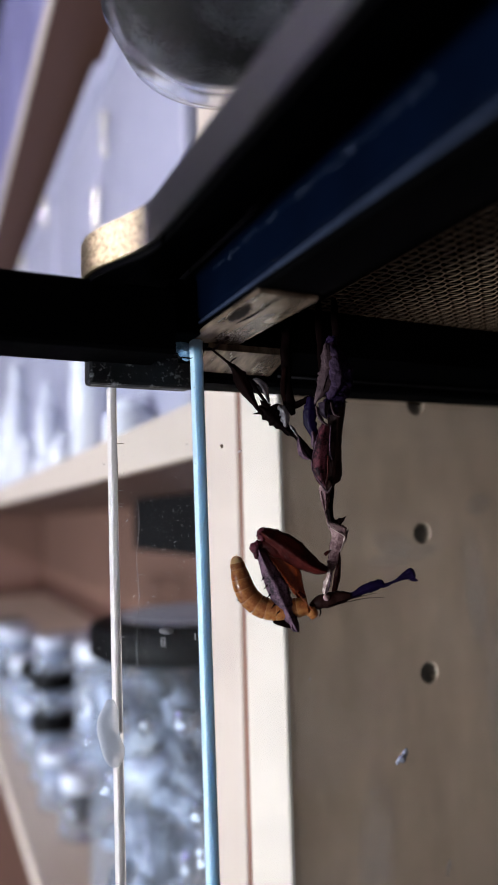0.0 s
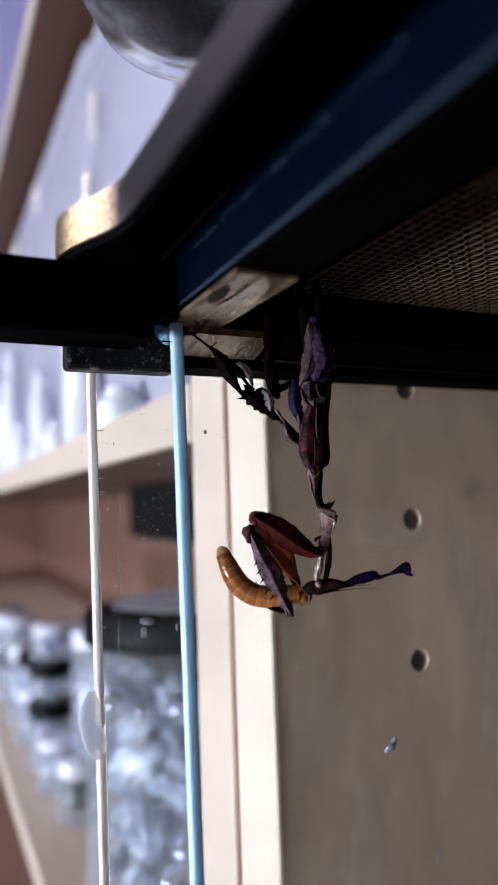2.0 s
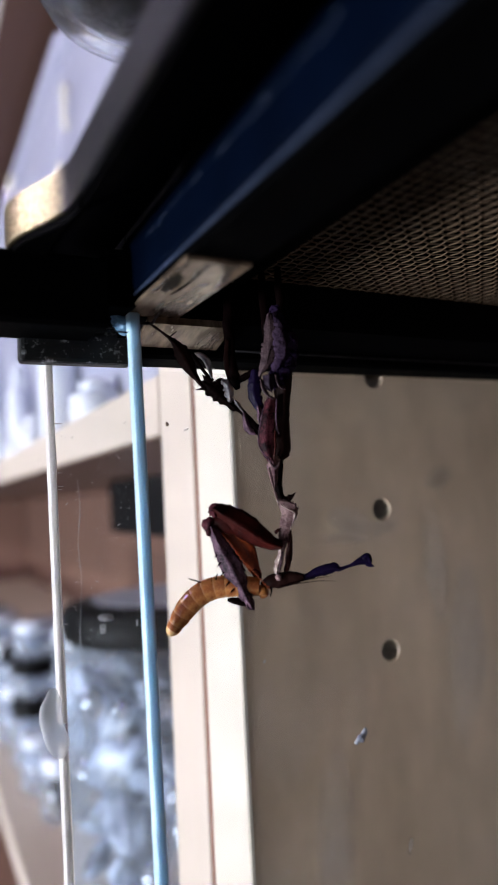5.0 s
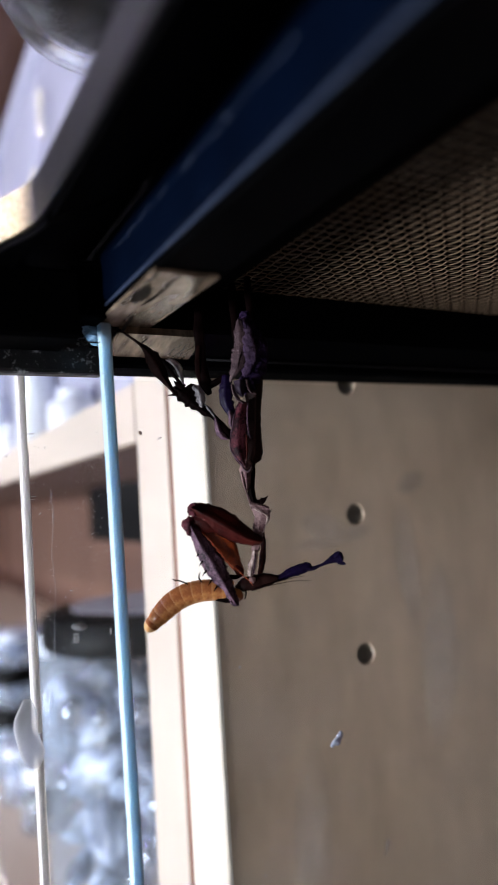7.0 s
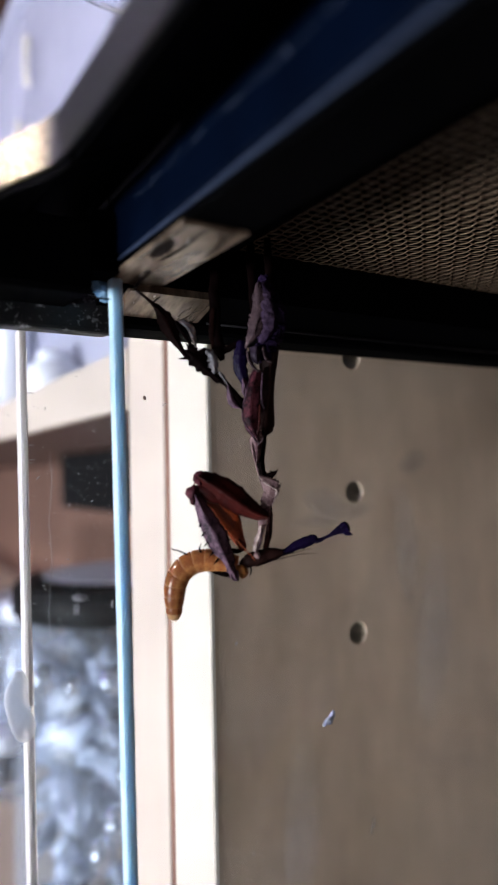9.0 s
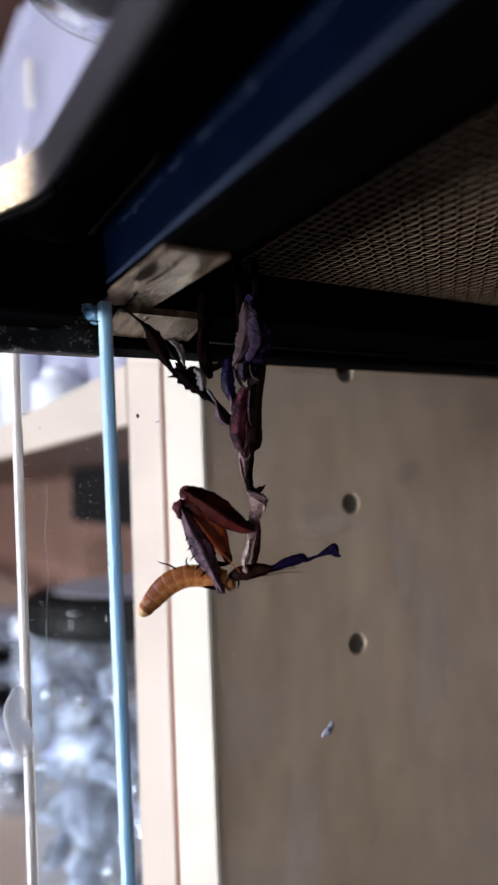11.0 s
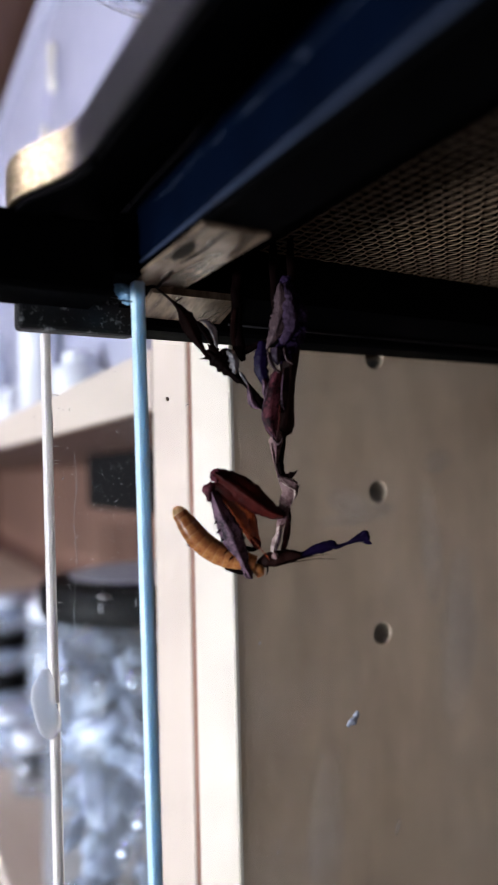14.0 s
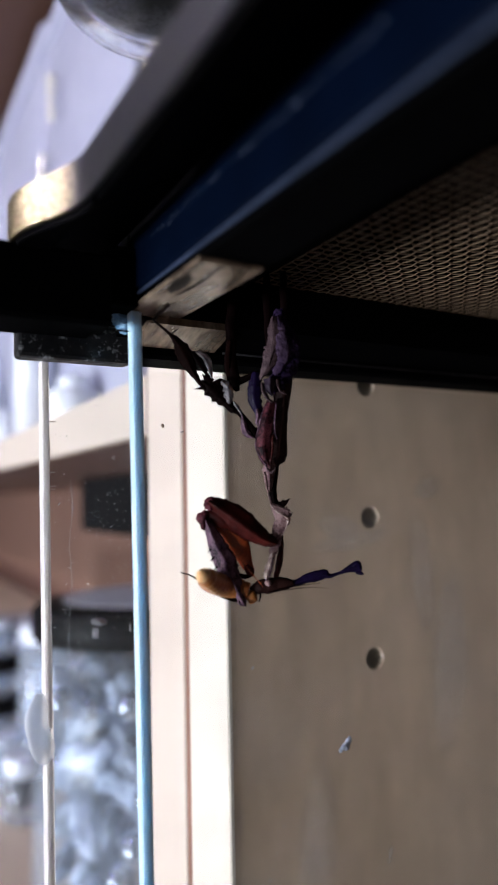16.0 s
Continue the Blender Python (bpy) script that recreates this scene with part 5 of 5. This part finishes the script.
limb("antenna", [((-0.91, -1.40, -34.91),0.10), ((2.18, -1.60, -34.52),0.07), ((5.71, -1.70, -34.15),0.05), ((8.54, -1.70, -34.33),0.025)], M_DARK, 1.0, head, rough=0, seg=5)
limb("antenna", [((0.42, -1.20, -34.59),0.10), ((3.97, -1.20, -33.97),0.07), ((7.52, -1.20, -33.53),0.03)], M_DARK, 1.0, head, rough=0, seg=5)
limb("face", [((-4.37, -1.20, -34.95),0.5), ((-3.84, -1.20, -35.48),0.9), ((-3.40, -1.10, -36.03),0.85), ((-3.93, -1.10, -36.74),0.3)], M_ORANGE, 0.8, head, "orange mouth side", rough=0.25)
limb("palp", [((-2.33, -1.20, -34.77),0.16), ((-2.15, -1.30, -35.64),0.14), ((-2.42, -1.30, -36.53),0.06)], M_DARK, 1.0, head, rough=0, seg=6)
limb("eye", [((-1.36, -1.60, -33.64),0.3), ((-0.92, -1.70, -33.44),0.6), ((-0.47, -1.60, -33.37),0.3)], M_MAUVE, 0.8, head, rough=0.1)

# walking legs
leg = limb("middle_leg", [((-2.65, 0.20, -11.66), 0.37), ((-3.28, 0.10, -10.11), 0.55), ((-4.26, 0.00, -8.75), 0.64), ((-5.34, -0.10, -7.39), 0.50), ((-6.42, -0.20, -6.30), 0.46), ((-8.03, -0.30, -5.39), 0.46)], M_DARK, 0.7, label="dark lobed leg reaching for the corner", rough=0.3, freq=1.6)
blade("lobe", [((-5.68, -0.50, -6.87), 0.18, 0.18), ((-5.41, -0.60, -7.96), 0.46, 0.37), ((-5.15, -0.60, -9.14), 0.64, 0.46), ((-4.53, -0.60, -10.04), 0.46, 0.46), ((-3.81, -0.50, -10.49), 0.09, 0.09)], M_PURPLE, leg, ragged=0.3, freq=2.2)
blade("lobe", [((-6.95, -0.40, -6.13), 0.46, 0.55), ((-8.38, -0.40, -5.04), 1.28, 0.64), ((-9.64, -0.40, -4.04), 2.01, 0.91), ((-10.72, -0.40, -3.03), 2.01, 1.10), ((-11.53, -0.40, -2.12), 1.28, 0.82), ((-12.16, -0.40, -1.58), 0.46, 0.37), ((-12.52, -0.40, -1.39), 0.09, 0.09)], M_DARK, leg, ragged=0.45, freq=2.0, thick=0.3)
limb("spur", [((-10.71, -0.40, -1.68), 0.64), ((-11.61, -0.40, -1.04), 0.46), ((-12.06, -0.40, -0.58), 0.18), ((-12.33, -0.40, -0.31), 0.05)], M_DARK, 0.4, leg, rough=0.2)
limb("spur", [((-9.99, -0.40, -1.68), 0.46), ((-9.27, -0.40, -1.23), 0.27), ((-8.81, -0.40, -1.15), 0.05)], M_DARK, 0.4, leg, rough=0.2)
limb("spur", [((-11.80, -0.40, -2.48), 0.46), ((-12.62, -0.40, -2.66), 0.20), ((-13.43, -0.40, -2.75), 0.05)], M_DARK, 0.5, leg, rough=0.1)
blade("pale_lobe", [((-9.15, -0.80, -1.46), 0.27, 0.37), ((-8.24, -0.90, -2.20), 0.82, 0.73), ((-7.89, -0.90, -3.28), 0.91, 0.73), ((-7.81, -0.90, -4.36), 0.64, 0.55), ((-7.82, -0.80, -5.08), 0.18, 0.18)], M_VEIL, leg, "pale translucent lobe", ragged=0.4, freq=2.4)
blade("pale_lobe", [((-7.10, -0.80, -4.72), 0.18, 0.18), ((-6.56, -0.90, -5.54), 0.27, 0.37), ((-6.02, -0.90, -6.36), 0.18, 0.27), ((-5.67, -0.80, -6.89), 0.05, 0.05)], M_VEIL, leg, "pale translucent lobe", ragged=0.5, freq=2.4)
blade("tibia", [((-12.18, -0.20, -2.46), 0.27, 0.27), ((-13.19, 0.00, -0.98), 0.46, 0.46), ((-14.21, 0.20, 0.69), 0.91, 0.91), ((-15.04, 0.40, 2.36), 1.28, 1.37), ((-15.88, 0.60, 3.86), 1.28, 1.19), ((-16.81, 0.80, 5.18), 0.73, 0.64), ((-17.75, 1.00, 6.14), 0.37, 0.27), ((-18.83, 0.90, 7.10), 0.20, 0.20), ((-19.75, 0.00, 7.75), 0.20, 0.20), ((-20.50, -1.20, 8.30), 0.16, 0.16)], M_LEGBROWN, leg, ragged=0.15, thick=0.3, freq=1.6)
limb("tibia", [((-10.56, -0.10, -1.37), 0.32), ((-11.47, 0.00, -0.45), 0.29), ((-12.58, 0.30, 1.06), 0.29), ((-13.52, 0.60, 2.38), 0.32), ((-14.08, 0.80, 3.33), 0.27)], M_DARK, 0.6, leg, rough=0.15)
blade("pale_lobe", [((-10.72, -0.30, -1.21), 0.09, 0.09), ((-11.17, -0.20, 0.25), 0.55, 0.18), ((-11.81, -0.10, 1.72), 0.91, 0.23), ((-12.72, 0.00, 2.83), 0.73, 0.23), ((-13.54, 0.10, 3.31), 0.09, 0.09)], M_VEIL, leg, "pale translucent lobe", ragged=0.15)
limb("tarsus", [((-20.35, -1.10, 8.30), 0.20), ((-20.90, -1.20, 8.35), 0.29), ((-21.50, -1.00, 8.40), 0.22), ((-22.10, -0.60, 8.40), 0.09)], M_DARK, 1.0, leg, rough=0.3, seg=7)
limb("tarsus", [((-20.40, -1.30, 8.10), 0.20), ((-19.60, -3.20, 8.15), 0.30), ((-18.90, -5.40, 8.20), 0.17), ((-18.30, -6.80, 8.25), 0.29), ((-17.70, -8.20, 8.32), 0.17), ((-17.15, -9.60, 8.40), 0.27), ((-16.60, -10.80, 8.50), 0.12)], M_DARK, 1.0, leg, rough=0.4, seg=7)
limb("tarsus", [((-17.93, 1.00, 6.14), 0.11), ((-17.03, 1.10, 6.88), 0.11), ((-16.48, 1.10, 7.25), 0.05)], M_DARK, 1.0, leg, rough=0.1, seg=6)
hind = limb("hind_leg", [((-7.96, 3.00, 18.47),0.5), ((-7.84, 2.50, 13.18),0.8), ((-7.91, 2.00, 7.58),0.9), ((-7.70, 1.50, 2.93),0.9), ((-7.23, 1.20, -0.75),1.0), ((-6.59, 1.00, -2.76),0.4)], M_DARK, 0.6, label="dark leg clinging to the screen", rough=0.3)
limb("lobe", [((-7.13, 1.00, -1.68),0.4), ((-5.68, 0.90, -0.97),0.6), ((-4.23, 0.60, -0.10),0.5), ((-3.14, 0.40, 0.23),0.3)], M_DARK, 0.5, hind, rough=0.3)
limb("pale_lobe", [((-8.04, 1.00, 5.57),0.3), ((-8.39, 0.80, 1.91),0.45), ((-7.85, 0.80, -1.70),0.3)], M_LEGBROWN, 0.3, hind, rough=0.2)
limb("hind_leg", [((0.54, 4.00, 18.76),0.4), ((0.70, 3.00, 14.23),0.7), ((1.06, 2.50, 7.68),0.8), ((1.23, 2.00, 1.18),0.8)], M_DARK, 0.6, rough=0.3)
limb("hind_leg", [((-2.25, 5.00, 19.05),0.4), ((-2.06, 4.00, 14.48),0.7), ((-1.69, 3.00, 7.77),0.7), ((-1.15, 2.00, 2.09),0.6)], M_DARK, 0.6, rough=0.3)

# ---- the larva: ten stiff rings that slide and turn on one another ----
MOUTH = ((-4.20, -1.00, -34.99))
worm = thing("mealworm", "tan-orange ringed mealworm larva held in the forelegs, wriggling", "larva", MANTIS_POSE @ pose(*[c * 0.001 for c in MOUTH]))
RINGS = 10
WR = [1.45, 1.65, 1.75, 1.80, 1.82, 1.84, 1.82, 1.76, 1.60, 1.30]


def bm_ring(r0, r1, length, tip):
    prof = [(0, -0.10 * length), (r0 * 0.965, -0.08 * length), (r0 * 0.992, 0.03 * length), (r0, 0.25 * length), ((r0 + r1) / 2 * 1.005, 0.6 * length), (r1 * 1.0, 0.92 * length), (r1 * 0.99, 1.03 * length), (r1 * 0.965, 1.09 * length), (0, 1.12 * length)]
    if tip:
        prof = prof[:4] + [(r0 * 0.92, 0.55 * length), (r0 * 0.76, 0.85 * length), (r0 * 0.54, 1.05 * length), (r0 * 0.28, 1.17 * length), (0, 1.21 * length)]
    bm = bm_turn([(r * 0.001, z * 0.001) for r, z in prof], 20)
    for f in bm.faces:
        h = f.calc_center_median().z / (0.001 * length)
        f.material_index = 1 if (h > 0.88 and not tip) or (tip and h > 0.45) else 0
    for v in bm.verts:
        v.co.y *= 0.92
    return bm


rings = []
for i in range(RINGS):
    w = part("segment", bm_ring(WR[i], WR[min(i + 1, RINGS - 1)], 1.75, i == RINGS - 1), M_WORM, worm, "tapered brown-tipped tail ring" if i == RINGS - 1 else "", smooth=True)
    w.data.materials.append(M_WORMTIP if i == RINGS - 1 else M_WORMRIM)
    rings.append(w)
for s in (-1, 1):
    part("tail_spike", bm_limb([(0.25 * s, 0, 1.9, 0.10), (0.3 * s, 0, 2.15, 0.07), (0.3 * s, -0.1, 2.35, 0.02)], 1.0, 2, 5), M_WORMTIP, rings[-1])

# seconds, heading at the mouth and at the tail (0 right, 90 up), length in mm, lean of the tail towards the camera
WORM = [
    (0, 190, 105, 17.3, 0),
    (0.3, 184, 147, 16.4, 0),
    (0.5, 178, 176, 15.8, 0),
    (0.7, 185, 240, 16.0, 0),
    (1, 180, 262, 17.8, 0),
    (1.2, 178, 265, 16.9, 0),
    (1.5, 178, 265, 16.0, 0),
    (1.7, 180, 262, 15.1, 0),
    (2, 187, 112, 16.9, 0),
    (2.2, 187, 122, 17.8, 0),
    (2.5, 176, 197, 16.9, 0),
    (2.7, 173, 218, 17.4, 0),
    (3, 173, 235, 17.4, 0),
    (3.5, 175, 238, 17.8, 0),
    (4, 175, 240, 17.8, 0),
    (4.5, 176, 232, 17.8, 0),
    (5.1, 176, 236, 17.8, 0),
    (5.8, 174, 226, 17.1, 0),
    (6.8, 178, 228, 16.7, 0),
    (7, 178, 225, 16.1, 0),
    (7.2, 180, 220, 16.8, 0),
    (7.5, 190, 203, 14.4, 0),
    (7.7, 190, 198, 14.4, 0),
    (8, 185, 192, 13.9, 0),
    (8.2, 180, 183, 13.6, 0),
    (8.5, 178, 190, 13.3, 0),
    (8.7, 175, 210, 15.8, 0),
    (9, 170, 270, 16.8, 0),
    (9.2, 172, 250, 16.5, 0),
    (9.8, 175, 215, 16.0, 0),
    (10.5, 174, 238, 15.8, 0),
    (11.3, 172, 228, 15.5, 0),
    (11.5, 174, 228, 15.1, 0),
    (11.8, 174, 245, 16.1, 0),
    (12, 174, 246, 16.6, 0),
    (12.2, 175, 225, 14.8, 0),
    (12.5, 175, 222, 13.8, 0),
    (12.8, 177, 205, 14.6, 0),
    (13, 180, 200, 15.5, 0),
    (13.3, 180, 195, 15.1, 0),
    (13.5, 180, 182, 14.3, 0),
    (13.7, 174, 148, 15.1, 0),
    (14, 166, 126, 15.5, 0),
    (14.2, 170, 126, 15.8, 0),
    (14.5, 185, 105, 14.1, 15),
    (14.7, 180, 178, 14.1, 50),
    (15, 177, 250, 11.4, 10),
    (15.2, 175, 248, 15.1, 0),
    (15.5, 184, 146, 14.1, 0),
    (15.7, 185, 128, 15.8, 0),
    (15.8, 190, 108, 15.8, 0),
    (16, 166, 128, 11.8, 60),
]


def ring_poses(a0, a1, length, lean):
    x = y = z = 0.0
    step = length / RINGS
    out = []
    for i in range(RINGS):
        u = i / (RINGS - 1)
        k = min(1.0, max(0.0, (u - 0.12) / 0.75))
        k = k * k * (3 - 2 * k)
        a, w = radians(a0 + (a1 - a0) * k), radians(lean * min(1.0, 2.0 * u))
        d = Vector((math.cos(a) * math.cos(w), -math.sin(w), math.sin(a) * math.cos(w)))
        side_v = Vector((0, 1, 0))
        xx = side_v.cross(d).normalized()
        yy = d.cross(xx)
        m = Matrix((xx, yy, d)).transposed().to_4x4()
        m.translation = Vector((x, y, z)) * 0.001
        out.append(m)
        x, y, z = x + d.x * step, y + d.y * step, z + d.z * step
    return out


# seconds, swing of the hanging body in its plane (degrees), shift right and up in mm, turns of the head and the forelegs (degrees), slide of the forelegs in mm
SWAY = [
    (0, 0.05, -0.05, -0.48, 6.4, 0.0, -1.20, -1.90),
    (0.5, 0.73, -0.05, -0.64, 4.8, 0.0, -1.00, -1.90),
    (1, 1.02, -0.05, -0.17, 8.5, 0.0, -1.00, -1.90),
    (1.5, 0.76, -0.05, 0.02, 6.6, -1.0, -0.60, -1.50),
    (2, 1.67, -0.05, -0.18, -0.8, -1.0, -0.60, -1.50),
    (2.5, 1.53, -0.05, -0.27, -5.7, -1.0, -0.60, -1.50),
    (3, 1.62, -0.05, -0.14, 0.7, -1.0, -0.60, -1.50),
    (3.5, 0.82, -0.05, -0.33, 0.2, -1.0, -0.60, -1.50),
    (4, 1.36, -0.05, -0.35, -3.0, -1.0, -0.60, -1.50),
    (4.5, 1.01, -0.05, -0.38, -1.1, -1.0, -0.60, -1.50),
    (7, 1.35, -0.09, 0.30, 1.8, 1.7, 0.70, -0.20),
    (7.5, 2.09, -0.06, 0.16, 4.7, 0.9, 0.70, -0.20),
    (8, 0.41, -0.07, 0.03, 8.0, 1.0, 0.70, -0.20),
    (8.5, 0.59, -0.05, 0.34, 4.3, 0.0, 0.40, -0.20),
    (9, 0.72, -0.04, 0.28, 7.2, 0.2, 0.40, -0.20),
    (11.5, -0.14, -0.02, 0.18, 2.0, 0.2, 0.00, 0.00),
    (12, 0.16, -0.00, -0.03, 4.1, 0.1, 0.00, 0.00),
    (12.5, 0.00, -0.00, -0.00, -0.0, 0.0, 0.00, 0.00),
    (13, -0.22, -0.00, 0.05, 2.8, -0.2, 0.00, 0.00),
    (13.5, -0.45, -0.00, -0.08, 0.9, -0.3, 0.00, 0.00),
    (14, -0.42, -0.00, 0.24, 3.2, -0.6, 0.00, 0.00),
    (14.5, 1.14, 0.01, 0.26, 4.0, -1.0, 0.00, 0.00),
    (15, -0.08, 0.01, 0.03, 4.3, -0.7, 0.00, 0.00),
    (15.5, 0.08, 0.00, 0.11, 8.0, -0.3, 0.00, 0.00),
    (16, -0.43, 0.00, -0.05, 1.3, -0.2, 0.00, 0.00),
]
PIVOT = ((-2.24, 0.00, 5.38))


def motions():
    body, larva, skull, arm = [], [], [], []
    pv = Vector(PIVOT) * 0.001
    for t, swing, dx, dz, nod, lift, reach, drop in SWAY:
        m = MANTIS_POSE @ pose(dx * 0.001, 0, dz * 0.001) @ Matrix.Translation(pv) @ pose(0, 0, 0, 0, -swing, 0) @ Matrix.Translation(-pv)
        body.append((t, m))
        larva.append((t, m @ pose(*[c * 0.001 for c in MOUTH])))
        hv = Vector(HEAD) * 0.001
        skull.append((t, Matrix.Translation(hv) @ pose(0, 0, 0, 0, -nod, 0) @ Matrix.Translation(-hv)))
        jv = Vector(JOINT) * 0.001
        arm.append((t, pose(reach * 0.001, 0, drop * 0.001) @ Matrix.Translation(jv) @ pose(0, 0, 0, 0, -lift, 0) @ Matrix.Translation(-jv)))
    walk(mantis, body)
    walk(worm, larva)
    walk(head, skull)
    walk(fore, arm)
    for i, w in enumerate(rings):
        walk(w, [(row[0], ring_poses(*row[1:])[i]) for row in WORM])


motions()
